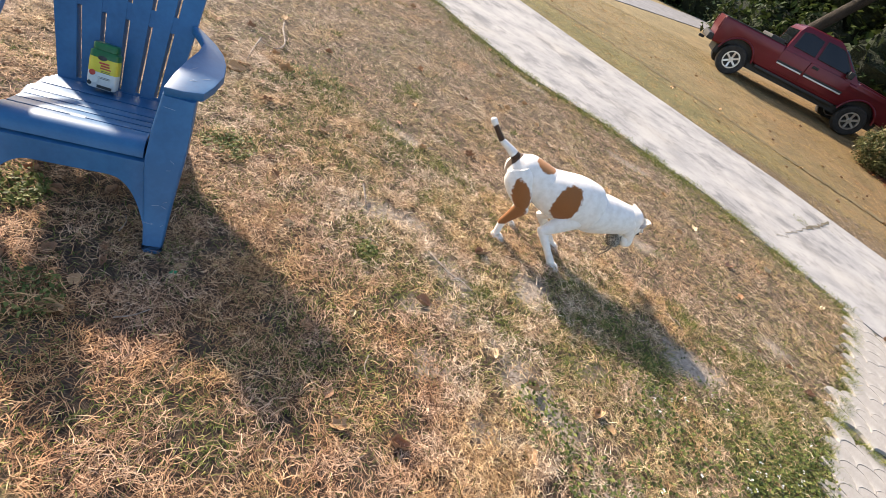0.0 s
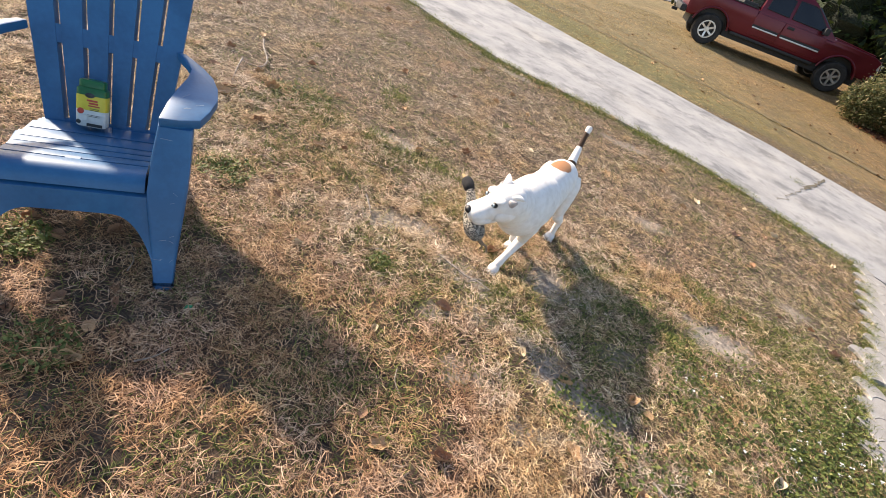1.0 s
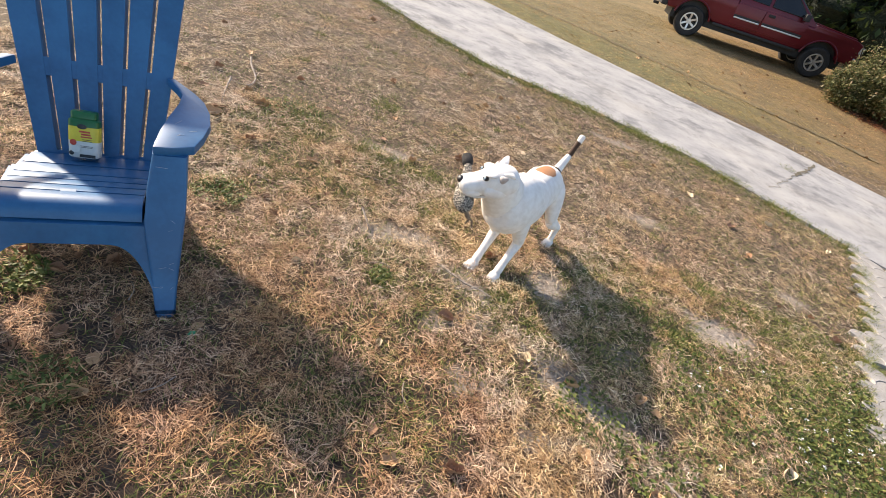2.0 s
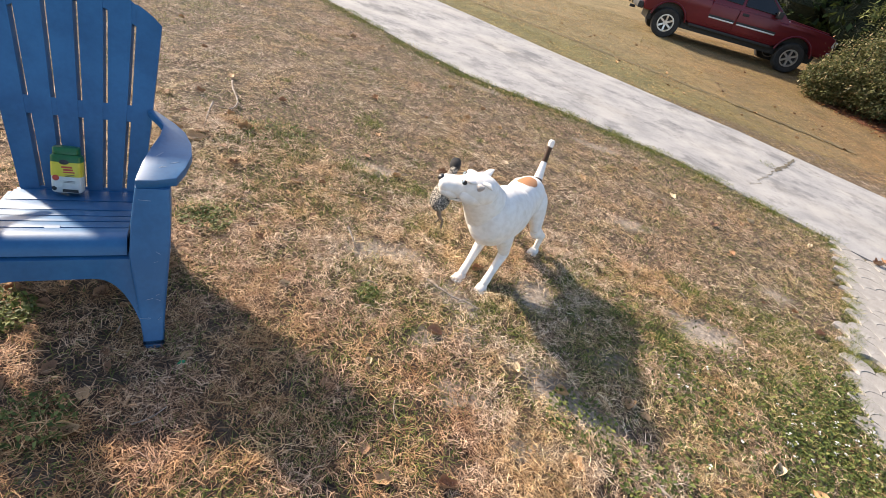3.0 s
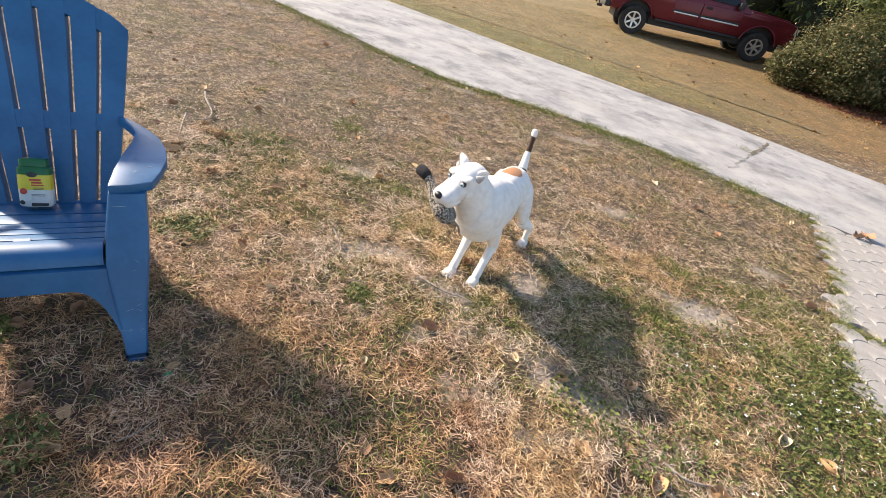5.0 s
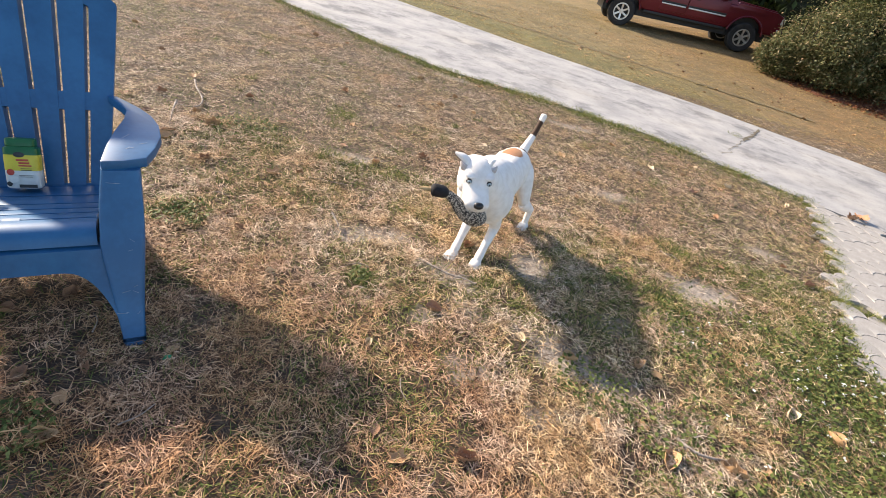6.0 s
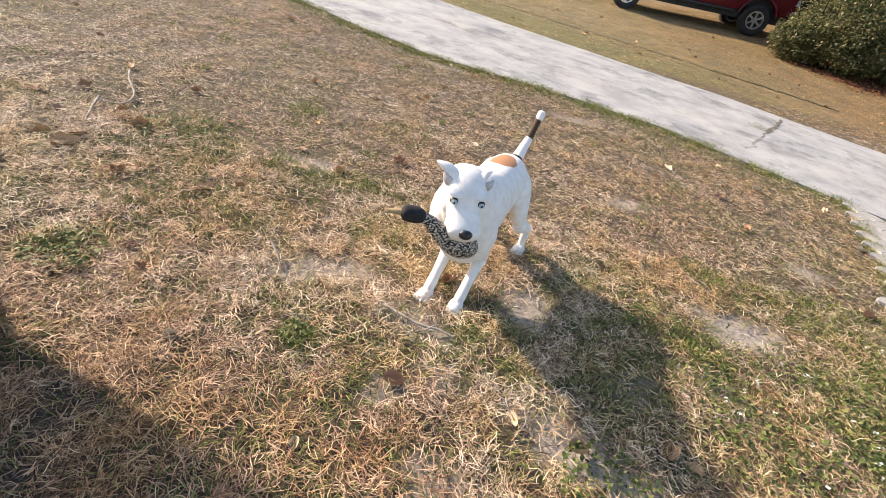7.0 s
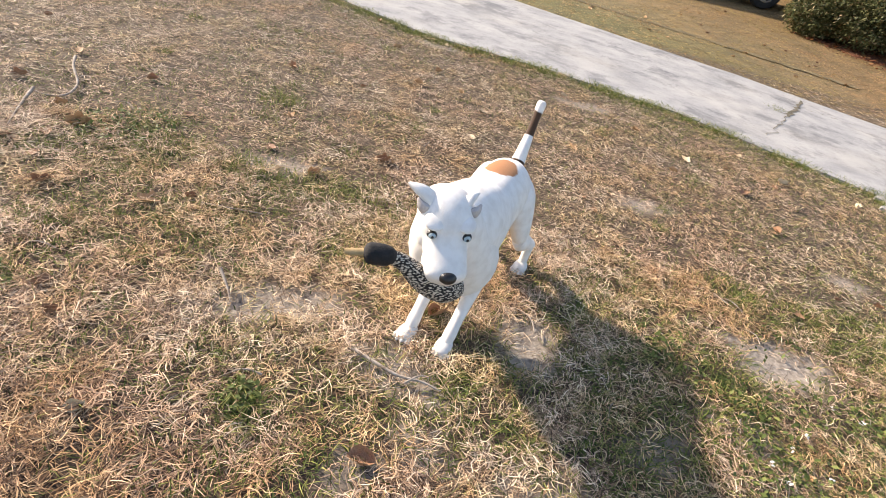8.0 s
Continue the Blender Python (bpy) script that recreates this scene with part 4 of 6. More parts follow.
def build_toy():
    toy = new("plush_bird_toy")
    tagged(toy, "speckled plush bird toy with black head, in the dog's mouth", "dog toy")
    part("body", tube([(0.140, 0.080, -0.130), (0.142, 0.064, -0.127), (0.144, 0.020, -0.116), (0.142, -0.028, -0.096), (0.136, -0.074, -0.064), (0.124, -0.112, -0.030), (0.118, -0.150, -0.008), (0.118, -0.160, -0.004)],
                      [0.014, 0.036, 0.052, 0.047, 0.034, 0.025, 0.020, 0.012], 18, None, (0, 0, 1), 26), M["speckle"], toy, "black and cream knitted body")
    part("head", tube([(0.118, -0.147, -0.008), (0.118, -0.165, -0.002), (0.118, -0.195, 0.004), (0.118, -0.220, 0.006), (0.118, -0.230, 0.006)], [0.018, 0.027, 0.029, 0.026, 0.010], 14, None, (0, 0, 1), 14, 0.85), M["plush_black"], toy, "black head")
    part("beak", tube([(0.118, -0.220, 0.004), (0.118, -0.250, 0.006), (0.118, -0.280, 0.006)], [(0.011, 0.014), (0.012, 0.007), (0.008, 0.003)], 10), M["plush_tan"], toy, "tan felt beak")
    part("rope", tube([(0.132, 0.070, -0.140), (0.112, 0.080, -0.178), (0.098, 0.070, -0.200), (0.094, 0.076, -0.238)], [0.007, 0.006, 0.006, 0.005], 8, None, (0, 0, 1), 12), M["rope"], toy, "brown rope leg")
    part("rope", tube([(0.144, 0.060, -0.140), (0.128, 0.066, -0.175), (0.116, 0.068, -0.190), (0.126, 0.060, -0.222)], [0.006, 0.006, 0.005, 0.004], 8, None, (0, 0, 1), 12), M["rope"], toy, "brown rope leg")
    for ob in toy.children:
        ob.data.transform(Matrix.Translation((0.12, 0, -0.07)) @ Matrix.Scale(0.92, 4) @ Matrix.Translation((-0.12, 0, 0.07)))
    return toy


dog, DOG = build_dog()
toy = build_toy()


# ---- truck ----
def build_truck():
    t = new("pickup_truck")
    rear, front = Vector((3.24, 17.06, 0.69)), Vector((6.84, 16.95, 0.87))
    ax = (front - rear).normalized()
    left = Vector((0, 0, 1)).cross(ax).normalized()
    up = ax.cross(left)
    mid = (rear + front) / 2 + left * 0.86 - up * 0.30
    m = Matrix((ax, left, up)).transposed().to_4x4()
    m.translation = mid
    t.matrix_basis = m
    LIFT = 0.10
    tagged(t, "dark red extended-cab pickup truck parked on the far lawn", "truck")
    W, wb, R = 0.98, 1.825, 0.40

    def arch(cx, r, n=12, z0=0.50):
        a0 = math.asin((z0 - R + 0.04) / r)
        return [(cx + r * math.cos(a), R - 0.04 + r * math.sin(a)) for a in np.linspace(math.pi - a0, a0, n)]
    # side outlines, x forward, z up; the lower body in one, with the wheel openings
    low = [(-2.62, 0.62)] + [(-2.58, 0.50)] + arch(-wb, 0.50) + [(-1.2, 0.46), (1.2, 0.46)] + arch(wb, 0.50) + [(2.72, 0.50), (2.82, 0.62), (2.84, 0.92), (2.78, 1.04), (2.57, 1.10), (1.38, 1.18), (1.33, 1.10), (-0.79, 1.10), (-0.81, 1.19), (-2.63, 1.20), (-2.65, 0.9)]

    def shell(outline, half, bevel, inset_top=0.0):
        bm = plate([(x, -half, z) for x, z in outline], (0, 2 * half, 0))
        for v in bm.verts:
            if v.co.z > 0.95 and inset_top:
                v.co.y *= 1 - inset_top
            if v.co.z < 0.6:
                v.co.y *= 0.97
            if v.co.x > 2.3:
                v.co.y *= 1 - 0.12 * ((v.co.x - 2.3) / 0.5) ** 2
        bmesh.ops.recalc_face_normals(bm, faces=bm.faces)
        bmesh.ops.bevel(bm, geom=[e for e in bm.edges if abs(e.verts[0].co.y - e.verts[1].co.y) < 0.3 and e.calc_face_angle(0) > 1.0], offset=bevel, segments=3, profile=0.5, affect="EDGES")
        return bm
    body = part("body", shell(low, W, 0.05, 0.02), M["red"], t, "dark red body", 35)
    # cab: roof and pillars as a narrowing form
    cab = bmesh.new()
    rows = [((-0.80, 1.10), (1.40, 1.10), 0.96), ((-0.79, 1.18), (1.32, 1.18), 0.95), ((-0.73, 1.64), (0.66, 1.64), 0.80), ((-0.66, 1.78), (0.46, 1.78), 0.74), ((-0.52, 1.84), (0.32, 1.85), 0.66)]
    rings = []
    for (xa, za), (xb, zb), h in rows:
        rings.append([cab.verts.new(p) for p in ((xa, -h, za), (xb, -h * 0.97, zb), (xb, h * 0.97, zb), (xa, h, za))])
    for a, b in zip(rings, rings[1:]):
        for k in range(4):
            cab.faces.new((a[k], a[(k + 1) % 4], b[(k + 1) % 4], b[k]))
    cab.faces.new(rings[0][::-1])
    cab.faces.new(rings[-1])
    bmesh.ops.bevel(cab, geom=[e for e in cab.edges if e.calc_face_angle(0) > 0.3], offset=0.03, segments=3, profile=0.5, affect="EDGES")
    part("cab", cab, M["red"], t, "dark red cab", 40)

    def side_y(z):
        return float(np.interp(z, (1.18, 1.64, 1.78), (0.95, 0.80, 0.74)))

    def window(side, pts, name="side_window"):
        bm = bmesh.new()
        o = [bm.verts.new((x, side * (side_y(z) + 0.006), z)) for x, z in pts]
        i = [bm.verts.new((x, side * (side_y(z) - 0.03), z)) for x, z in pts]
        bm.faces.new(o)
        bm.faces.new(i[::-1])
        for k in range(len(pts)):
            bm.faces.new((o[k], o[(k + 1) % len(pts)], i[(k + 1) % len(pts)], i[k]))
        w = part(name, bm, M["glass"], t, "dark tinted window", 30)
        cx, cz = sum(p[0] for p in pts) / len(pts), sum(p[1] for p in pts) / len(pts)
        fb = tube([(x, side * (side_y(z) + 0.004), z) for x, z in pts + pts[:1]], [0.012] * (len(pts) + 1), 6)
        part("window_frame", fb, M["black"], w, "black rubber frame", 40)
    for side in (-1, 1):
        window(side, [(-0.65, 1.27), (-0.03, 1.25), (-0.05, 1.66), (-0.41, 1.70), (-0.62, 1.66)])
        window(side, [(0.07, 1.25), (1.09, 1.23), (1.01, 1.30), (0.57, 1.67), (0.45, 1.70), (0.05, 1.70)])
        # doors, handles, trim, mirror
        for x0, x1 in ((-0.80, -0.02), (0.0, 1.16)):
            d = part("door", box(x0, x1, side * 0.962 - 0.012, side * 0.962 + 0.025, 0.56, 1.12, 0.018), M["red"], t, "", 40)
            part("chrome_strip", box(x0 + 0.03, x1 - 0.03, side * 0.992 - 0.010, side * 0.992 + 0.010, 0.735, 0.775, 0.008), M["clear"], d, "bright side moulding", 40)
            part("moulding", box(x0 + 0.02, x1 - 0.02, side * 0.985 - 0.008, side * 0.985 + 0.008, 0.775, 0.825, 0.006), M["black"], d, "", 40)
        part("door_handle", box(0.08, 0.26, side * 0.985 - 0.018, side * 0.985 + 0.018, 1.00, 1.07, 0.015), M["black"], t, "black door handle", 40)
        part("mirror", box(0.91, 1.06, side * 1.06 - 0.10, side * 1.06 + 0.10, 1.16, 1.34, 0.03), M["black"], t, "black door mirror", 40)
        part("bed_rail", box(-2.60, -0.86, side * 0.90 - 0.05, side * 0.90 + 0.05, 1.185, 1.215, 0.012), M["black"], t, "black bed rail cap", 40)
        part("tail_lamp", box(-2.665, -2.60, side * 0.90 - 0.075, side * 0.90 + 0.06, 0.84, 1.15, 0.012), M["red"], t, "red tail lamp", 40)
        part("headlamp", box(2.64, 2.85, side * 0.72 - 0.15, side * 0.72 + 0.11, 0.82, 0.99, 0.02), M["clear"], t, "clear headlamp", 40)
        part("rocker", box(-1.2, 1.2, side * 0.93 - 0.03, side * 0.93 + 0.03, 0.40, 0.475, 0.015), M["black"], t, "", 40)
        for cx in (-wb, wb):
            fl = bmesh.new()
            tube([(cx + 0.515 * math.cos(a), side * 0.965, R - 0.04 + 0.515 * math.sin(a)) for a in np.linspace(0.15, math.pi - 0.15, 19)], [(0.035, 0.028)] * 19, 8, fl)
            part("fender_flare", fl, M["red"], t, "", 40)
    # wheel wells, underside, bed floor, bumpers, grille, windscreens
    part("underbody", box(-2.4, 2.5, -0.80, 0.80, 0.27, 0.62), M["black"], t, "", None)
    for cx in (-wb, wb):
        for side in (-1, 1):
            part("wheel_well", box(cx - 0.47, cx + 0.47, min(side * 0.42, side * 0.80), max(side * 0.42, side * 0.80), 0.30, 0.90), M["black"], t, "", None)
    part("bed_opening", box(-2.55, -0.84, -0.84, 0.84, 1.10, 1.203), M["black"], t, "black bed liner", None)
    part("tool_box", box(-1.28, -0.88, -0.80, 0.80, 1.19, 1.30, 0.03), M["black"], t, "black box across the bed", 40)
    part("rear_bumper", box(-2.78, -2.60, -0.92, 0.92, 0.50, 0.68, 0.03), M["black"], t, "dark rear bumper", 40)
    part("hitch", box(-2.92, -2.75, -0.06, 0.06, 0.42, 0.50, 0.015), M["black"], t, "black tow hitch", 40)
    part("front_bumper", box(2.70, 2.96, -0.90, 0.90, 0.46, 0.70, 0.05), M["chrome"], t, "chrome front bumper", 40)
    part("grille", box(2.76, 2.88, -0.58, 0.58, 0.74, 0.99, 0.02), M["black"], t, "black grille", 40)
    wsb = plate([(1.22, -0.78, 1.23), (1.22, 0.78, 1.23), (0.60, 0.66, 1.69), (0.60, -0.66, 1.69)], (0.03, 0, 0.035))
    part("windscreen", wsb, M["glass"], t, "dark windscreen", None)
    rwb = plate([(-0.795, -0.74, 1.24), (-0.795, 0.74, 1.24), (-0.735, 0.64, 1.65), (-0.735, -0.64, 1.65)], (-0.02, 0, 0))
    part("rear_window", rwb, M["glass"], t, "dark rear window", None)
    hood = plate([(1.38, -0.80, 1.175), (2.60, -0.70, 1.10), (2.60, 0.70, 1.10), (1.38, 0.80, 1.175)], (0, 0, 0.045), 0.03)
    part("hood", hood, M["red"], t, "", 40)

    def wheel(x, side):
        w = new("wheel")
        w.parent = t
        w.matrix_basis = pose(x, side * 0.86, R - LIFT, 0, 0, 0 if side < 0 else 180)
        ty = bmesh.new()
        prof = [(0.235, -0.12), (0.30, -0.14), (0.375, -0.135), (0.40, -0.10), (0.40, 0.10), (0.375, 0.135), (0.30, 0.14), (0.235, 0.12)]
        n = 36
        rings = [[ty.verts.new((r * math.cos(a), y, r * math.sin(a))) for r, y in prof] for a in (2 * math.pi * k / n for k in range(n))]
        for i in range(n):
            a, b = rings[i], rings[(i + 1) % n]
            for k in range(len(prof)):
                ty.faces.new((a[k], a[(k + 1) % len(prof)], b[(k + 1) % len(prof)], b[k]))
        part("tyre", ty, M["rubber"], w, "black tyre", 50)
        rim = disc((0, 0, 0), 0.205, 0.238, -0.13, 0.1, None, 32)
        for k in range(6):
            own = bmesh.new()
            sections([(0.04, -0.024, 0.024, -0.105, -0.05), (0.21, -0.027, 0.027, -0.125, -0.08)], own)
            bmesh.ops.transform(own, matrix=pose(0, 0, 0, 0, 60 * k, 0), verts=own.verts)
            join(own, rim)
        disc((0, 0, 0), 0.0005, 0.065, -0.125, -0.05, rim, 20)
        part("rim", rim, M["alloy"], w, "six-spoke alloy rim", 35)
        part("brake_drum", disc((0, 0, 0), 0.001, 0.20, -0.04, 0.08, None, 20), M["black"], w, "", 35)
    for x in (-wb, wb):
        for side in (-1, 1):
            wheel(x, side)
    return t


build_truck()


# ---- leaves and blades in numbers ----
def soup(name, V, F, material_, label, category):
    me = bpy.data.meshes.new(name)
    nv, nf, k = len(V), len(F), F.shape[1]
    me.vertices.add(nv)
    me.vertices.foreach_set("co", V.astype(np.float32).ravel())
    me.loops.add(nf * k)
    me.loops.foreach_set("vertex_index", F.astype(np.int32).ravel())
    me.polygons.add(nf)
    me.polygons.foreach_set("loop_start", np.arange(0, nf * k, k, dtype=np.int32))
    me.update(calc_edges=True)
    me.materials.append(material_)
    ob = new(name, me)
    return tagged(ob, label, category, kind="stuff") if label else ob


def blades(x, y, z, length, width, rise, rng, curl=0.5, droop=0.6, short=False):
    """Curved tapering blades: two triangles low, one at the tip. rise: radians above the ground."""
    n = len(x)
    az = rng.rand(n) * 2 * np.pi
    bend = (rng.rand(n) - 0.5) * 2 * curl
    d0 = np.stack([np.cos(az) * np.cos(rise), np.sin(az) * np.cos(rise), np.sin(rise)], 1)
    r2 = rise * (1 - droop * (0.5 + rng.rand(n)))
    d1 = np.stack([np.cos(az + bend) * np.cos(r2), np.sin(az + bend) * np.cos(r2), np.sin(r2)], 1)
    side = np.stack([-np.sin(az), np.cos(az), (rng.rand(n) - 0.5) * 1.2], 1)
    side /= np.linalg.norm(side, axis=1)[:, None]
    P = np.stack([x, y, z], 1)
    L, Wd = length[:, None], width[:, None]
    mid = P + d0 * L * 0.5
    tip = mid + d1 * L * 0.5
    tip[:, 2] = np.maximum(tip[:, 2], z + 0.003)
    V = np.stack([P - side * Wd * 0.4, P + side * Wd * 0.4, mid + side * Wd * 0.5, mid - side * Wd * 0.5, tip], 1).reshape(-1, 3)
    if short:                                         # a plain bent kite
        V = np.stack([P, mid + side * Wd * 0.5, tip, mid - side * Wd * 0.5], 1).reshape(-1, 3)
        o = np.arange(n)[:, None] * 4
        return V, np.concatenate([o + [[0, 1, 3]], o + [[1, 2, 3]]], 0)
    o = np.arange(n)[:, None] * 5
    F = np.concatenate([o + [[0, 1, 2]], o + [[0, 2, 3]], o + [[3, 2, 4]]], 0)
    return V, F


def scatter(n, x0, x1, y0, y1, rng, keep):
    x, y = rng.uniform(x0, x1, n), rng.uniform(y0, y1, n)
    k = rng.rand(n) < keep(x, y)
    x, y = x[k], y[k]
    k = ~(on_drive(x, y) | on_walk(x, y))
    return x[k], y[k]


def greenness(x, y):
    g = np.clip((value_noise(x, y, 1.5, 21) * 0.6 + value_noise(x, y, 5.0, 22) * 0.5 - 0.50) * 2.6, 0, 1) * 0.65 + 0.11 + 0.07 * np.clip((y - 2.2) / 0.8, 0, 1) * (y < 8) + 0.14 * np.clip((x - 0.2) / 1.0, 0, 1) * np.clip((y - 1.8) / 0.8, 0, 1) * (y < 8)
    edge = np.clip(1 - np.abs(y - (np.interp(x, NEAR_X, NEAR_Y) - 0.22)) / 0.38, 0, 1)
    walk_side = np.clip(1 - np.abs(x - (np.interp(y, WALK_Y, WALK_X) - 0.30)) / 0.42, 0, 1) * (y < 5)
    right = np.clip((x - 1.35) / 0.6, 0, 1) * np.clip((2.6 - y) / 0.5, 0, 1)
    shade = np.exp(-(((x - 0.75) / 0.42) ** 2 + ((y - 2.15) / 0.45) ** 2)) * 0.75
    return np.clip(g + edge * 0.9 + walk_side * 0.55 + right * 0.8 + shade, 0, 1)


def build_grass():
    rng = np.random.RandomState(7)
    V, F, G, GF = [], [], [], []
    # near, middle and far lawns: fewer and broader blades with distance
    zones = [(980000, -3.2, 2.6, 0.35, 3.0, 1.0, 0.0017, 0.022, 0.072), (1150000, -4.8, 4.0, 3.0, 8.2, 1.0, 0.0021, 0.022, 0.062), (420000, -9, 12, 8.2, 19.5, 1.0, 0.0052, 0.03, 0.07)]
    for n, x0, x1, y0, y1, d, w, l0, l1 in zones:
        def keep(x, y):
            thin = (0.35 + 0.65 * value_noise(x, y, 3.2, 31)) * np.clip((value_noise(x, y, 24, 61) * 0.55 + value_noise(x, y, 10, 62) * 0.5 - 0.34) * 3.6, 0.14 if y0 < 2 else 0.20, 1)
            k = (1 - 0.96 * bare(x, y)) * thin * (1 - 0.55 * greenness(x, y) * (y < 7))
            # slightly thinner grass along the painted cable shadow
            k = k * np.where(np.abs(y - 11.77 + 0.30 * (x - 1.1) + 0.06 * (value_noise(x, y, 2, 8) - 0.5)) < 0.15, 0.75, 1.0)
            k = k * (1 - 0.30 * np.clip((1.7 - y) / 0.5, 0, 1) * np.clip((0.5 - x) / 0.4, 0, 1))
            return k * (np.abs(x - 0.3) < 1.7 + 0.95 * y)
        x, y = scatter(n, x0, x1, y0, y1, rng, keep)
        m = len(x)
        rise = np.abs(rng.normal(0.06, 0.24, m))
        z = land(x, y) + rng.uniform(0.0, 0.030, m) * rng.rand(m) + 0.022 * value_noise(x, y, 16, 63) ** 2
        v, f = blades(x, y, z, rng.uniform(l0, l1, m), rng.uniform(0.7, 1.6, m) * w, rise, rng, 0.85, 1.0, y0 > 2)
        F.append(f + sum(len(q) for q in V))
        V.append(v)
        gx, gy = scatter(n // (4 if y0 < 2 else 6), x0, x1, y0, y1, rng, lambda a, b: greenness(a, b) * (1 - bare(a, b)) * (np.abs(a - 0.3) < 1.7 + 0.95 * b) * (0.9 if y0 < 7 else 0.16))
        m = len(gx)
        v, f = blades(gx, gy, land(gx, gy) + 0.002, rng.uniform(l0 * 0.9, l1 * 0.95, m), rng.uniform(0.8, 1.7, m) * w * 1.25, np.abs(rng.normal(0.65, 0.35, m)), rng, 0.6, 0.6, y0 > 2)
        GF.append(f + sum(len(q) for q in G))
        G.append(v)
    # the rest of the yard, in coarser tufts
    x, y = scatter(130000, -11, 10, -9, 9, rng, lambda a, b: 1.0 - ((np.abs(a - 0.3) < 1.7 + 0.95 * b) & (b > 0.35) & (a > np.where(b < 3, -3.2, -4.8)) & (a < np.where(b < 3, 2.6, 4.0))))
    m = len(x)
    v, f = blades(x, y, land(x, y) + 0.004, rng.uniform(0.06, 0.14, m), rng.uniform(0.0035, 0.008, m), np.abs(rng.normal(0.12, 0.12, m)), rng, 1.2, 1.0, True)
    soup("yard_grass", v, f, M["dry"], "matted dry grass of the rest of the yard", "grass")
    soup("far_dry_grass", V[2], F[2] - len(V[0]) - len(V[1]), M["dry_far"], "thin tan dry grass of the far lawn", "grass")
    soup("dry_grass", np.concatenate(V[:2]), np.concatenate(F[:2]), M["dry"], "matted straw-coloured dead grass blades", "grass")
    # long green tufts at the edge of the drive and in the lawn
    tufts = [(-0.34, 1.74, 0.07, 260), (-1.085, 3.645, 0.12, 300), (-0.886, 2.871, 0.10, 260), (1.436, 2.919, 0.14, 300), (-1.337, 2.169, 0.10, 240), (0.517, 6.0, 0.16, 400), (0.30, 5.95, 0.14, 300), (-1.24, 1.86, 0.15, 500), (0.22, 1.98, 0.06, 160), (-1.45, 2.95, 0.25, 500), (1.25, 2.25, 0.10, 260), (-0.75, 2.75, 0.12, 220), (0.62, 2.55, 0.20, 420), (-1.65, 0.95, 0.15, 420), (-0.86, 1.16, 0.07, 90), (-1.0, 0.70, 0.12, 260), (-0.4, 3.7, 0.2, 300), (0.55, 5.9, 0.25, 500), (1.6, 5.62, 0.3, 500), (-1.42, 1.0, 0.10, 260), (3.42, 7.06, 0.12, 220), (3.36, 6.95, 0.06, 90)]
    for k in range(190):
        x = rng.uniform(-3.6, 3.4)
        tufts.append((x, float(np.interp(x, NEAR_X, NEAR_Y)) - rng.uniform(-0.05, 0.14), 0.11, 110))
    for k in range(60):
        tufts.append((rng.uniform(-3, 2.4), rng.uniform(0.8, 5.5), rng.uniform(0.03, 0.09), int(rng.uniform(25, 90))))
    for k in range(110):
        y = rng.uniform(0.6, 4.8)
        tufts.append((float(np.interp(y, WALK_Y, WALK_X)) + rng.uniform(-0.06, 0.05), y, 0.06, 60))
    for k in range(40):
        f = rng.rand()
        tufts.append((2.42 + 0.68 * f, 2.90 - 0.37 * f, 0.045, 34))
    for cx, cy, r, n in tufts:
        a, q = rng.rand(n) * 2 * np.pi, np.sqrt(rng.rand(n)) * r
        x, y = cx + q * np.cos(a), cy + q * np.sin(a)
        v, f = blades(x, y, land(x, y) + 0.002, rng.uniform(0.025, 0.075, n), rng.uniform(0.0016, 0.0034, n), np.abs(rng.normal(0.85, 0.3, n)), rng, 0.6, 0.5)
        GF.append(f + sum(len(w) for w in G))
        G.append(v)
    soup("green_grass", np.concatenate(G), np.concatenate(GF), M["green"], "short green grass tufts among the dry lawn", "grass")


def leaflets(c, size, rng, flat=0.5, long=1.5):
    """Small pointed leaves of four corners with a fold, at the centres c."""
    n = len(c)
    az, tilt = rng.rand(n) * 2 * np.pi, rng.normal(0, flat, n)
    u = np.stack([np.cos(az) * np.cos(tilt), np.sin(az) * np.cos(tilt), np.sin(tilt)], 1)
    w = np.stack([-np.sin(az), np.cos(az), rng.normal(0, flat, n)], 1)
    w /= np.linalg.norm(w, axis=1)[:, None]
    s = size[:, None]
    nrm = np.cross(u, w)
    V = np.stack([c - u * s * long * 0.5, c + w * s * 0.5 + nrm * s * 0.12, c + u * s * long * 0.5, c - w * s * 0.5 + nrm * s * 0.12], 1).reshape(-1, 3)
    o = np.arange(n)[:, None] * 4
    return V, np.concatenate([o + [[0, 1, 2]], o + [[0, 2, 3]]], 0)


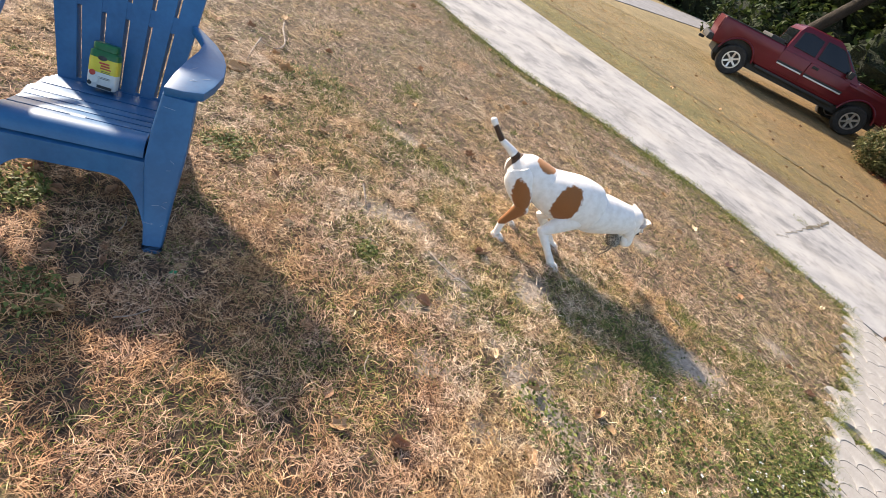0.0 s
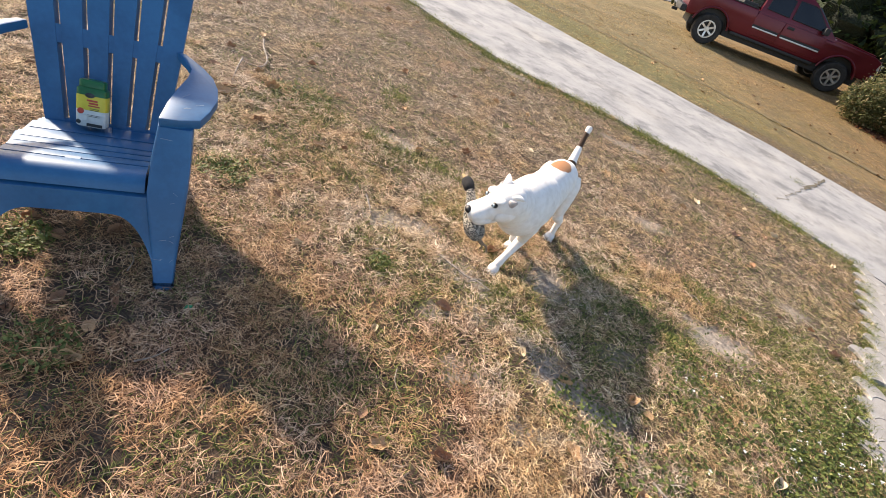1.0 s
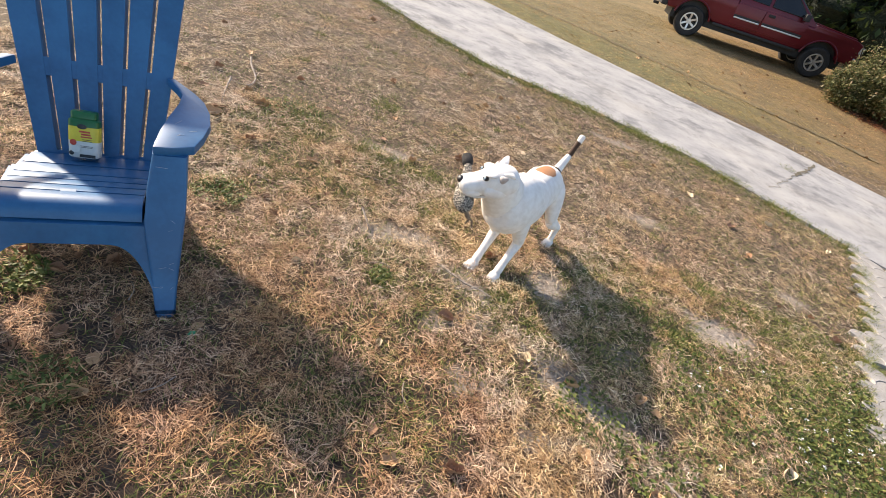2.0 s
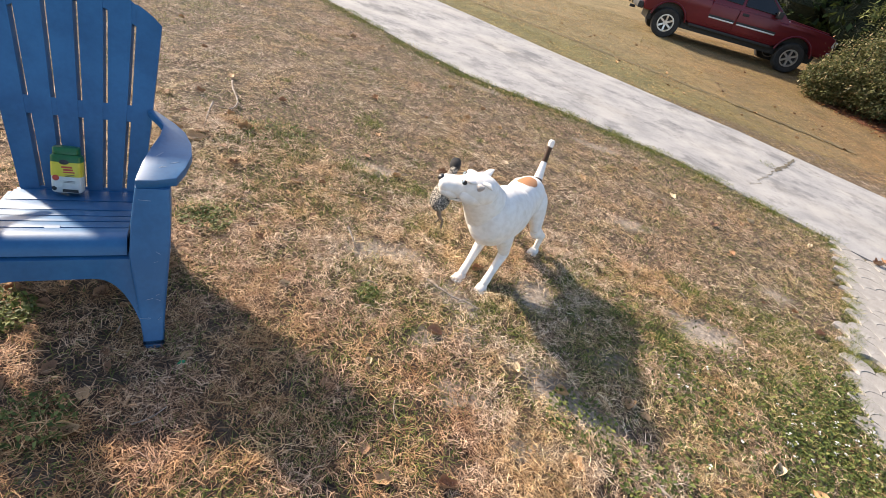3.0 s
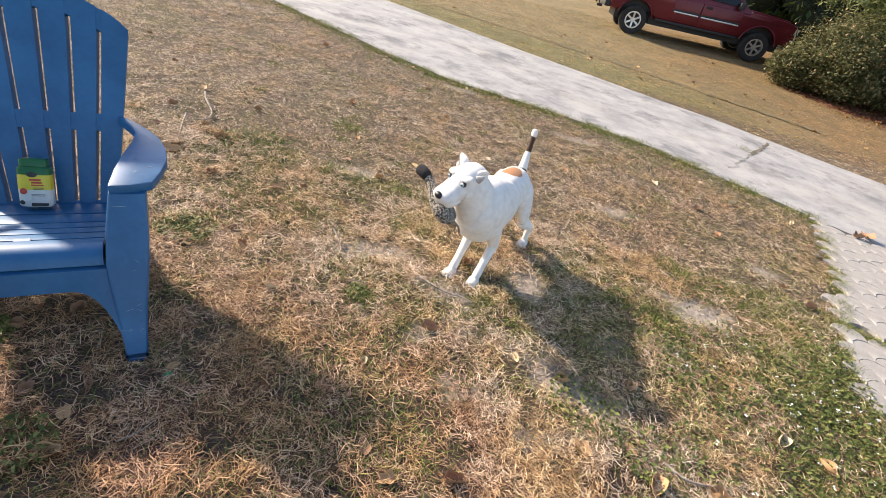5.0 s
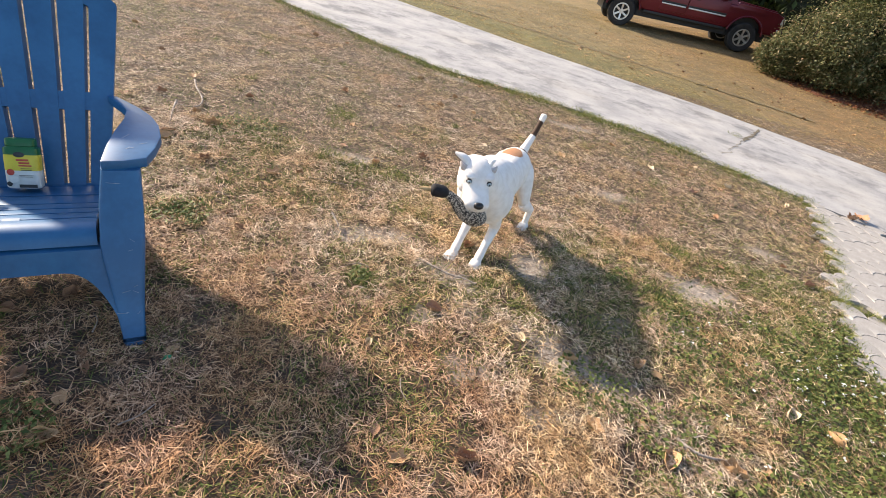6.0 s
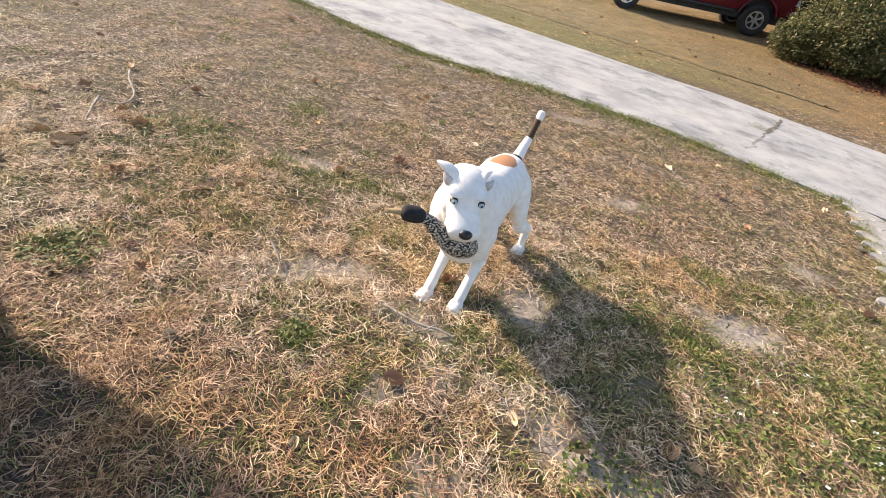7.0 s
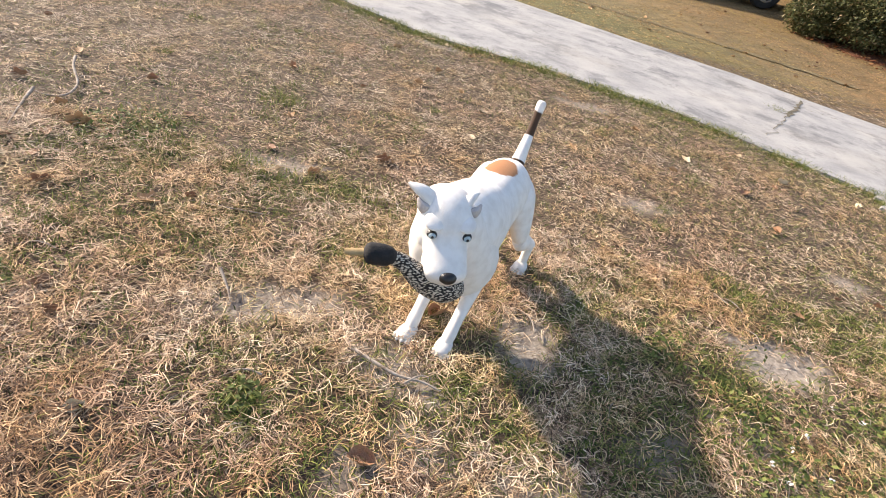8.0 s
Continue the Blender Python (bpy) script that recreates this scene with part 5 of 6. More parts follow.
def build_weeds():
    rng = np.random.RandomState(17)
    x, y = scatter(95000, 0.4, 3.2, 0.5, 3.2, rng, lambda a, b: np.clip((a - 1.05 + (value_noise(a, b, 3, 91) - 0.5) * 0.9) / 0.5, 0, 1) * np.clip((2.65 - b + (value_noise(a, b, 3, 92) - 0.5) * 0.6) / 0.5, 0, 1) * (0.30 + 0.7 * value_noise(a, b, 4, 77)))
    extra = []
    for cx, cy, r, n in ((0.70, 1.50, 0.16, 420), (0.95, 1.36, 0.14, 350), (-1.24, 1.86, 0.13, 500), (-1.0, 0.72, 0.10, 250), (-1.75, 1.0, 0.16, 420), (-1.5, 2.95, 0.2, 300), (1.2, 1.45, 0.15, 260), (-0.35, 1.76, 0.05, 120), (-1.42, 1.0, 0.10, 380)):
        a, q = rng.rand(n) * 2 * np.pi, np.sqrt(rng.rand(n)) * r
        extra.append(np.stack([cx + q * np.cos(a), cy + q * np.sin(a)], 1))
    e = np.concatenate(extra)
    x, y = np.concatenate([x, e[:, 0]]), np.concatenate([y, e[:, 1]])
    c = np.stack([x, y, land(x, y) + rng.uniform(0.012, 0.042, len(x))], 1)
    V, F = leaflets(c, rng.uniform(0.007, 0.016, len(x)), rng, 0.45, 1.7)
    soup("clover_weed", V, F, M["clover"], "low dark green clover weed near the paver walk", "weed")
    k = rng.choice(len(x), 150, replace=False)
    k = k[(x[k] > 1.2)]
    fx, fy = x[k], y[k]
    cs = []
    for dx, dy in ((0.005, 0), (-0.005, 0.003), (0, -0.005), (0.002, 0.006)):
        cs.append(np.stack([fx + dx, fy + dy, land(fx, fy) + rng.uniform(0.04, 0.055, len(fx))], 1))
    c = np.concatenate(cs)
    V, F = leaflets(c, rng.uniform(0.006, 0.011, len(c)), rng, 0.4, 1.2)
    soup("white_blossom", V, F, M["petal"], "tiny white weed blossoms", "flower")


def shrub_leaves(rng, centres, n, size, squash=0.8):
    """Leaves gathered in twig-end clumps over a cluster of rounded masses."""
    cs = []
    per = n // len(centres)
    for cx, cy, cz, r in centres:
        clumps = 90
        d = rng.normal(size=(clumps, 3))
        d /= np.linalg.norm(d, axis=1)[:, None]
        cc = np.array([cx, cy, cz]) + d * r * np.array([1, 1, squash]) * rng.uniform(0.72, 1.10, (clumps, 1))
        who = rng.randint(0, clumps, per)
        cs.append(cc[who] + rng.normal(scale=0.17 * r, size=(per, 3)) * np.array([1, 1, 0.8]))
    c = np.concatenate(cs)
    c[:, 2] = np.maximum(c[:, 2], land(c[:, 0], c[:, 1]) + 0.05)
    return leaflets(c, rng.uniform(size * 0.6, size * 1.4, len(c)), rng, 0.6, 1.9)


def lumps(centres, shrink, squash=0.8):
    bm = bmesh.new()
    for cx, cy, cz, r in centres:
        own = bmesh.new()
        bmesh.ops.create_icosphere(own, subdivisions=3, radius=1)
        for v in own.verts:
            k = 0.8 + 0.45 * noise.noise(v.co * 2.3 + Vector((cx, cy, cz)))
            v.co = Vector((cx, cy, cz)) + Vector((v.co.x, v.co.y, v.co.z * squash)) * (r * shrink * k)
        join(own, bm)
    return bm


def build_bush():
    b = new("garden_bush")
    x, y = 8.3, 14.6
    z = float(land(x, y))
    b.location = (0, 0, 0)
    tagged(b, "broad dull green shrub beside the truck, on red mulch", "bush")
    rng = np.random.RandomState(23)
    cen = [(6.95, 14.4, z + 0.36, 0.45), (7.30, 14.3, z + 0.55, 0.60), (7.75, 14.3, z + 0.85, 0.85), (8.5, 14.6, z + 1.15, 1.1), (9.4, 14.6, z + 1.3, 1.25), (10.4, 15.0, z + 1.5, 1.4), (8.0, 13.9, z + 0.70, 0.75), (9.2, 13.8, z + 0.8, 0.8), (11.3, 14.6, z + 1.4, 1.4)]
    V, F = shrub_leaves(rng, cen, 105000, 0.036)
    foliage = soup("foliage", V, F, M["shrub"], "", "")
    foliage.parent = b
    # solid dark lumps among the leaves, painted as the shrub's inner shade
    part("inner_shade", lumps(cen, 0.60), M["foliage_shade"], b, "dark cores standing in for shade inside the shrub", 60)
    for k in range(16):
        a = rng.rand() * 6.28
        bx, by = x - 1.2 + rng.rand() * 3, y - 0.3 + rng.rand() * 0.5
        part("stem", tube([(bx, by, z - 0.02), (bx + 0.3 * math.cos(a), by + 0.3 * math.sin(a), z + 0.6), (bx + 0.6 * math.cos(a), by + 0.6 * math.sin(a) - 0.1, z + 1.3)], [0.03, 0.022, 0.01], 6), M["bark"], b, "", 40)
    # mulch bed with red fallen leaves
    xs, ys = np.linspace(6.4, 14, 60), np.linspace(12.4, 16.0, 40)

    def lift(X, Y):
        d = ((X - 10.0) / 2.9) ** 2 + ((Y - 14.2) / 1.35) ** 2 + (value_noise(X, Y, 2, 3) - 0.5) * 0.4
        return np.where(d < 1, 0.022 + 0.02 * value_noise(X, Y, 6, 4), -0.03)
    mu = new("mulch_bed", grid_mesh(xs, ys, M["mulch"], "mulch_bed", lift))
    tagged(mu, "bed of red-brown mulch and fallen leaves under the shrub", "mulch", kind="structure")
    n = 9000
    mx, my = rng.uniform(5.8, 13, n), rng.uniform(11.8, 15.5, n)
    d = ((mx - 10.0) / 3.1) ** 2 + ((my - 13.8) / 1.9) ** 2
    k = rng.rand(n) < np.clip(1.25 - d, 0, 1)
    mx, my = mx[k], my[k]
    V, F = leaflets(np.stack([mx, my, land(mx, my) + rng.uniform(0.03, 0.07, len(mx))], 1), rng.uniform(0.03, 0.06, len(mx)), rng, 0.3, 1.4)
    soup("leaf_litter", V, F, M["litter"], "scattered red-brown leaf litter at the shrub", "leaf litter")
    # a hanging spray of paler leaves above the shrub
    fr = new("cane_plant")
    tagged(fr, "arching pale green cane plant rising behind the shrub", "plant")
    for k in range(9):
        a = rng.uniform(2.3, 4.3)
        x0, y0 = 8.9 + rng.rand() * 1.0, 15.0
        z0 = float(land(x0, y0))
        pts = [(x0, y0, z0), (x0 + 0.3 * math.cos(a), y0 + 0.2 * math.sin(a), z0 + 1.5), (x0 + 1.0 * math.cos(a), y0 + 0.8 * math.sin(a), z0 + 2.3 + rng.rand() * 0.4), (x0 + 1.8 * math.cos(a), y0 + 1.3 * math.sin(a), z0 + 1.9 + rng.rand() * 0.4)]
        part("cane", tube(pts, [0.02, 0.016, 0.01, 0.004], 6, None, (0, 0, 1), 14), M["bark"], fr, "", 40)
        P = np.array(pts)
        t = rng.uniform(1.0, 3.0, 260)
        i = np.minimum(t.astype(int), 2)
        c = P[i] + (P[i + 1] - P[i]) * (t - i)[:, None] + rng.normal(scale=0.10, size=(260, 3))
        V, F = leaflets(c, rng.uniform(0.035, 0.06, 260), rng, 0.6, 5.0)
        fo = soup("foliage", V, F, M["frond"], "", "")
        fo.parent = fr


def build_tree(name, x, y, h, lean, seed, spread, n, label):
    """A leaning trunk with limbs and a crown of leaf clumps."""
    rng = np.random.RandomState(seed)
    z = float(land(x, y))
    t = new(name)
    tagged(t, label, "tree")
    lx, ly = lean
    trunk = [(x, y, z - 0.1), (x + lx * 0.12, y + ly * 0.12, z + h * 0.12), (x + lx * 0.40, y + ly * 0.40, z + h * 0.38), (x + lx * 0.74, y + ly * 0.74, z + h * 0.66), (x + lx, y + ly, z + h * 0.85)]
    part("trunk", tube(trunk, [0.36, 0.25, 0.20, 0.14, 0.05], 14, None, (0, 1, 0), 22), M["bark"], t, "dark rough trunk", 60)
    cen = []
    for k in range(7):
        a = 6.28 * k / 7 + rng.rand()
        f = rng.uniform(0.4, 0.85)
        b = Vector(trunk[2]).lerp(Vector(trunk[4]), f)
        e = b + Vector((math.cos(a), math.sin(a), 0.35)) * spread * rng.uniform(0.6, 1)
        part("limb", tube([b, b.lerp(e, 0.5) + Vector((0, 0, 0.3)), e], [0.13, 0.09, 0.03], 8, None, (0, 0, 1), 10), M["bark"], t, "", 60)
        cen.append((e.x, e.y, e.z, spread * 0.42))
        m_ = b.lerp(e, 0.55)
        cen.append((m_.x, m_.y, m_.z + 0.6, spread * 0.40))
    V, F = shrub_leaves(rng, cen, n, 0.13, 0.7)
    fo = soup("crown", V, F, M["tree_leaf"], "", "")
    fo.parent = t
    return t


def build_woods():
    """The dark belt of undergrowth past the street, with trees before it."""
    rng = np.random.RandomState(41)
    cen = []
    for k in range(34):
        x = -6 + k * 1.25 + rng.uniform(-0.5, 0.5)
        y = 33 + 0.25 * max(0, 12 - x) + rng.uniform(-1.5, 2.5)
        if x < 6.5:
            y += 9
        cen.append((x, y, 0.4 + rng.uniform(1.0, 2.0), rng.uniform(1.8, 2.8)))
        cen.append((x + 0.5, y + 2.0, 4.4 + rng.uniform(0, 1.5), rng.uniform(2.2, 3.2)))
    for x, y, r in ((5.4, 25.6, 1.5), (6.8, 24.6, 1.7), (8.6, 23.0, 1.8), (10.5, 21.8, 1.9), (13, 20.8, 2.0), (15.5, 19.5, 2.2), (4.6, 27.5, 1.4)):
        cen.append((x, y, float(land(x, y)) + r * 0.75, r))
        cen.append((x + 0.6, y + 0.8, float(land(x, y)) + r * 1.9, r * 1.1))
    V, F = shrub_leaves(rng, cen, 70000, 0.16, 0.9)
    w = soup("undergrowth", V, F, M["tree_leaf"], "dense dark green undergrowth past the street", "undergrowth")
    # dark lumps behind the leaves stand in for the depth's shade
    d = part("undergrowth_shade", lumps(cen, 0.86, 0.9), M["foliage_shade"], w, "dark cores standing in for shade within the undergrowth", 60)


def build_cable_shadow():
    """An overhead cable's shadow, painted as a darker strip across the far lawn."""
    for name_y, x0, x1, slope, w in ((11.77, -4.0, 6.2, -0.30, 0.11),):
        bm = bmesh.new()
        prev = None
        rng = random.Random(int(name_y * 10))
        for x in np.linspace(x0, x1, 90):
            y = name_y + slope * (x - 1.1)
            ww = w * rng.uniform(0.5, 1.3)
            j = rng.uniform(-0.03, 0.03)
            row = [bm.verts.new((x, y + j + s * ww, float(land(x, y + j + s * ww)) + 0.014)) for s in (-1, 0, 1)]
            if prev:
                for k in (0, 1):
                    bm.faces.new((prev[k], prev[k + 1], row[k + 1], row[k]))
            prev = row
        tagged(part("worn_track", bm, M["cable_shade"], None, "", 60), "overhead cable's shadow painted as a dark strip on the far dry lawn", "track", kind="structure")


build_cable_shadow()
build_bush()
build_woods()
build_tree("oak_tree", 5.0, 22.6, 7.5, (3.3, -0.3), 5, 3.2, 16000, "leaning dark-barked oak tree behind the truck")
build_tree("oak_tree", 12.2, 20.6, 8.0, (0.6, 0.3), 8, 3.4, 16000, "tall dark oak tree behind the shrub")
build_weeds()
build_grass()


# ---- fallen leaves, sticks, scraps ----
def leaf_mesh(seed, curl, lobed):
    rng = random.Random(seed)
    bm = bmesh.new()
    n = 18
    rim = []
    for k in range(n):
        a = 2 * math.pi * k / n
        r = 0.5 * (0.62 + 0.38 * abs(math.cos(a / 2))) if not lobed else 0.5 * (0.62 + 0.38 * abs(math.cos(2.5 * a)))
        r *= rng.uniform(0.88, 1.08)
        rim.append((r * math.cos(a) * 1.25, r * math.sin(a)))
    c = bm.verts.new((0, 0, 0))
    ring1 = [bm.verts.new((x * 0.55, y * 0.55, curl * 0.25 * (abs(y) * 1.2) ** 1.5 + rng.uniform(-0.01, 0.02))) for x, y in rim]
    ring2 = [bm.verts.new((x, y * (1 - 0.25 * curl), curl * (abs(y) * 1.6) ** 1.6 * 0.55 + curl * 0.25 * x * x + rng.uniform(-0.02, 0.05))) for x, y in rim]
    for k in range(n):
        bm.faces.new((c, ring1[k], ring1[(k + 1) % n]))
        bm.faces.new((ring1[k], ring2[k], ring2[(k + 1) % n], ring1[(k + 1) % n]))
    g = bmesh.ops.extrude_face_region(bm, geom=bm.faces[:])
    bmesh.ops.translate(bm, vec=(0, 0, 0.012), verts=[v for v in g["geom"] if isinstance(v, bmesh.types.BMVert)])
    tube([(-0.62, 0, 0.005), (-0.9, 0.03, 0.01)], [0.012, 0.008], 5, bm)
    return bm


LEAF_MESH = [[mesh_of(leaf_mesh(s, c, l), mat, "leaf", 40) for s, c, l in ((1, 0.5, False), (2, 1.2, False), (3, 0.8, True), (4, 1.6, True))] for mat in LEAF]


def fallen_leaf(x, y, size, kind, shape, turn, tilt=8):
    ob = new("fallen_leaf", LEAF_MESH[kind][shape])
    ob.matrix_basis = pose(x, y, float(land(x, y)) + 0.016 + (0.02 if (on_drive(np.array(x), np.array(y)) | on_walk(np.array(x), np.array(y))) else 0.0), tilt, -tilt * 0.6, turn) @ Matrix.Diagonal((size, size, size, 1))
    words = ("tan curled dead leaf on the dry grass", "rust-brown curled dead leaf on the grass", "pale dried leaf lying on the grass")
    return tagged(ob, words[kind], "leaf", "fallen leaves on the lawn")


def build_litter():
    rng = random.Random(12)
    for x, y, s, k, sh, a in ((0.946, 1.221, 0.085, 0, 1, 70), (1.19, 1.258, 0.085, 0, 3, 160), (1.33, 1.30, 0.055, 0, 0, 20), (1.75, 1.578, 0.08, 0, 1, 290), (1.735, 1.485, 0.055, 1, 0, 190), (0.93, 1.69, 0.065, 0, 1, 70), (1.01, 1.66, 0.05, 0, 0, 160),
                              (0.02, 0.955, 0.06, 0, 2, 20), (0.678, 1.288, 0.075, 0, 2, 130), (-1.071, 2.45, 0.085, 0, 2, 10), (1.93, 4.149, 0.09, 1, 2, 45), (1.62, 4.50, 0.08, 2, 2, 100), (2.877, 3.875, 0.09, 2, 2, 10), (-1.111, 0.877, 0.055, 1, 1, 110),
                              (-0.96, 0.845, 0.05, 0, 0, 140), (-0.915, 0.725, 0.07, 0, 1, 30), (-0.80, 1.11, 0.045, 0, 0, 75), (-1.66, 2.86, 0.09, 0, 3, 60), (-1.78, 2.50, 0.12, 0, 2, 200), (-0.345, 3.275, 0.075, 1, 3, 50), (1.299, 1.46, 0.07, 1, 2, 200), (0.867, 1.356, 0.06, 0, 0, 330),
                              (-0.70, 1.615, 0.05, 2, 1, 30), (0.405, 1.65, 0.05, 2, 1, 120), (3.78, 4.72, 0.15, 1, 2, 80), (3.62, 4.62, 0.10, 1, 3, 190), (2.35, 2.95, 0.07, 1, 1, 15), (-1.35, 1.08, 0.06, 1, 1, 10), (1.45, 1.30, 0.05, 0, 0, 10)):
        fallen_leaf(x, y, s, k, sh, a, rng.uniform(-12, 14))
    for x, y, z in ((-1.80, 2.62, 0.085), (-1.70, 2.72, 0.06), (-2.05, 2.80, 0.07), (-1.93, 2.55, 0.06), (-2.20, 3.15, 0.06), (-1.62, 2.55, 0.05), (-2.32, 2.95, 0.07), (-1.45, 2.40, 0.06), (-2.25, 3.6, 0.07), (-1.75, 3.5, 0.06), (-1.35, 3.2, 0.055)):
        fallen_leaf(x, y, z, rng.choice((0, 1, 1)), rng.randrange(4), rng.uniform(0, 360), rng.uniform(-15, 15))
    count = 0
    while count < 90:
        x, y = rng.uniform(-3.6, 3.4), rng.uniform(0.9, 6.2)
        if on_drive(np.array(x), np.array(y)) or on_walk(np.array(x), np.array(y)):
            continue
        fallen_leaf(x, y, rng.uniform(0.025, 0.075), rng.choice((0, 0, 1, 2)), rng.randrange(4), rng.uniform(0, 360), rng.uniform(-15, 15))
        count += 1
    for _ in range(34):                               # dead leaves gathered under and round the chair
        x, y = rng.uniform(-2.5, -0.9), rng.uniform(0.75, 2.0)
        fallen_leaf(x, y, rng.uniform(0.03, 0.065), 1, rng.randrange(4), rng.uniform(0, 360), rng.uniform(-20, 20))
    for _ in range(45):
        x, y = rng.uniform(-3, 7), rng.uniform(9.5, 15)
        if not on_drive(np.array(x), np.array(y)):
            fallen_leaf(x, y, rng.uniform(0.04, 0.085), rng.choice((0, 0, 1)), rng.randrange(4), rng.uniform(0, 360), rng.uniform(-15, 15))

    def stick(pts, r, label="dry grey twig lying on the lawn"):
        P = [(x, y, float(land(x, y)) + z) for x, y, z in pts]
        ob = part("twig", tube(P, [r * (1 - 0.6 * i / (len(P) - 1)) for i in range(len(P))], 7, None, (0, 0, 1), 3 * len(P)), M["twig"], None, "", 60)
        tagged(ob, label, "twig", "twigs on the lawn")
    stick([(-2.142, 3.45, 0.05), (-2.06, 3.33, 0.05), (-1.93, 3.19, 0.03), (-1.88, 3.05, 0.03), (-1.95, 3.02, 0.02), (-2.02, 3.03, 0.02)], 0.008, "bent pale grey fallen branch on the lawn")
    stick([(-2.01, 3.02, 0.04), (-1.94, 2.87, 0.03), (-1.85, 2.70, 0.02)], 0.008, "bent pale grey fallen branch on the lawn")
    stick([(-0.138, 2.02, 0.02), (-0.05, 1.98, 0.028), (0.037, 1.954, 0.025), (0.11, 1.955, 0.025), (0.172, 1.943, 0.02)], 0.007)
    stick([(0.06, 1.935, 0.02), (0.10, 1.97, 0.03), (0.13, 1.98, 0.02)], 0.004)
    stick([(-0.629, 2.171, 0.05), (-0.58, 2.12, 0.03), (-0.542, 2.068, 0.015)], 0.006)
    stick([(1.0, 1.33, 0.03), (1.063, 1.282, 0.035), (1.16, 1.29, 0.03), (1.252, 1.323, 0.02)], 0.007)
    stick([(1.02, 1.30, 0.03), (1.05, 1.20, 0.02)], 0.004)
    stick([(1.20, 1.31, 0.03), (1.28, 1.24, 0.02)], 0.004)
    stick([(-0.9, 2.52, 0.02), (-0.65, 2.55, 0.025)], 0.004)
    for _ in range(26):
        x, y, a, l = rng.uniform(-2.2, 2), rng.uniform(0.8, 4.8), rng.uniform(0, 6.3), rng.uniform(0.05, 0.14)
        stick([(x, y, 0.02), (x + l * 0.5 * math.cos(a), y + l * 0.5 * math.sin(a), 0.028), (x + l * math.cos(a + 0.3), y + l * math.sin(a + 0.3), 0.018)], rng.uniform(0.002, 0.004))
    sc = part("plastic_scrap", plate([(0, 0, 0), (0.022, 0.004, 0.004), (0.026, 0.016, 0.006), (0.006, 0.018, 0.0)], (0, 0, 0.003), 0.001), M["scrap"], None, "", 40, pose(-0.80, 1.06, 0.018, 5, 0, 20))
    tagged(sc, "small green plastic scrap in the grass by the chair", "scrap")


build_litter()
build_walk()


# ---- what moves ----
# seconds, x, y, z of the joints
HIPS = [(0, 0.10, 2.62, 0.42), (0.1, 0.11, 2.59, 0.42), (0.2, 0.12, 2.62, 0.42), (0.3, 0.16, 2.70, 0.42), (0.4, 0.17, 2.77, 0.42), (0.5, 0.21, 2.83, 0.42), (0.6, 0.23, 2.82, 0.42),
        (0.7, 0.23, 2.79, 0.42), (0.8, 0.25, 2.77, 0.42), (0.9, 0.26, 2.73, 0.42), (1.0, 0.262, 2.66, 0.40), (1.2, 0.235, 2.62, 0.392), (1.5, 0.218, 2.60, 0.388), (8, 0.218, 2.60, 0.388)]
SHOULDERS = [(0, 0.44, 2.71, 0.40), (0.1, 0.47, 2.66, 0.38), (0.2, 0.49, 2.66, 0.39), (0.3, 0.47, 2.54, 0.39), (0.4, 0.44, 2.60, 0.39), (0.5, 0.40, 2.55, 0.38), (0.6, 0.34, 2.45, 0.38),
             (0.7, 0.28, 2.36, 0.38), (0.8, 0.21, 2.31, 0.37), (0.9, 0.17, 2.26, 0.37), (1.0, 0.14, 2.23, 0.375), (1.2, 0.098, 2.22, 0.395), (1.5, 0.090, 2.225, 0.40), (8, 0.090, 2.225, 0.40)]
HEADS = [(0, 0.76, 2.866, 0.4), (0.1, 0.785, 2.893, 0.38), (0.2, 0.784, 2.917, 0.38), (0.3, 0.615, 2.605, 0.32), (0.4, 0.522, 2.585, 0.34), (0.5, 0.439, 2.484, 0.3), (0.6, 0.216, 2.262, 0.32), (0.7, 0.105, 2.24, 0.32),
         (0.8, 0.06, 2.18, 0.36), (0.9, 0.05, 2.06, 0.42), (1.0, 0.042, 2.0, 0.46), (1.2, 0.015, 2.02, 0.50), (1.5, -0.015, 2.064, 0.545), (3, -0.045, 2.085, 0.570), (3.5, -0.045, 2.08, 0.605)]
HEADS += [(3.8, -0.040, 2.13, 0.61), (4, -0.045, 2.16, 0.61), (4.2, -0.045, 2.16, 0.61), (4.55, -0.04, 2.13, 0.60), (4.9, -0.03, 2.11, 0.57), (5.3, 0.004, 2.10, 0.535), (5.5, 0.007, 2.10, 0.529), (6, 0.029, 2.062, 0.508), (6.5, 0.055, 2.115, 0.512), (7, 0.068, 2.102, 0.524), (7.5, 0.053, 2.113, 0.523), (8, 0.055, 2.1, 0.513)]
# seconds and the way the nose points
GAZE = [(0, 0.13, 0.09, -0.22), (0.1, 0.11, 0.03, -0.20), (0.2, 0.17, 0.10, -0.15), (0.3, 0.18, 0.15, -0.15), (0.35, 0.12, -0.10, -0.16), (0.4, -0.10, -0.13, -0.10), (0.5, 0.06, -0.09, -0.20), (0.6, 0.00, -0.10, -0.15), (0.7, -0.06, -0.13, -0.10),
        (0.8, -0.09, -0.12, -0.09), (0.9, -0.10, -0.11, -0.075), (1.0, -0.12, -0.08, -0.055), (1.2, -0.13, -0.09, -0.05), (1.5, -0.14, -0.07, -0.05), (3, -0.155, -0.02, 0.005), (3.5, -0.12, 0.10, -0.085)]
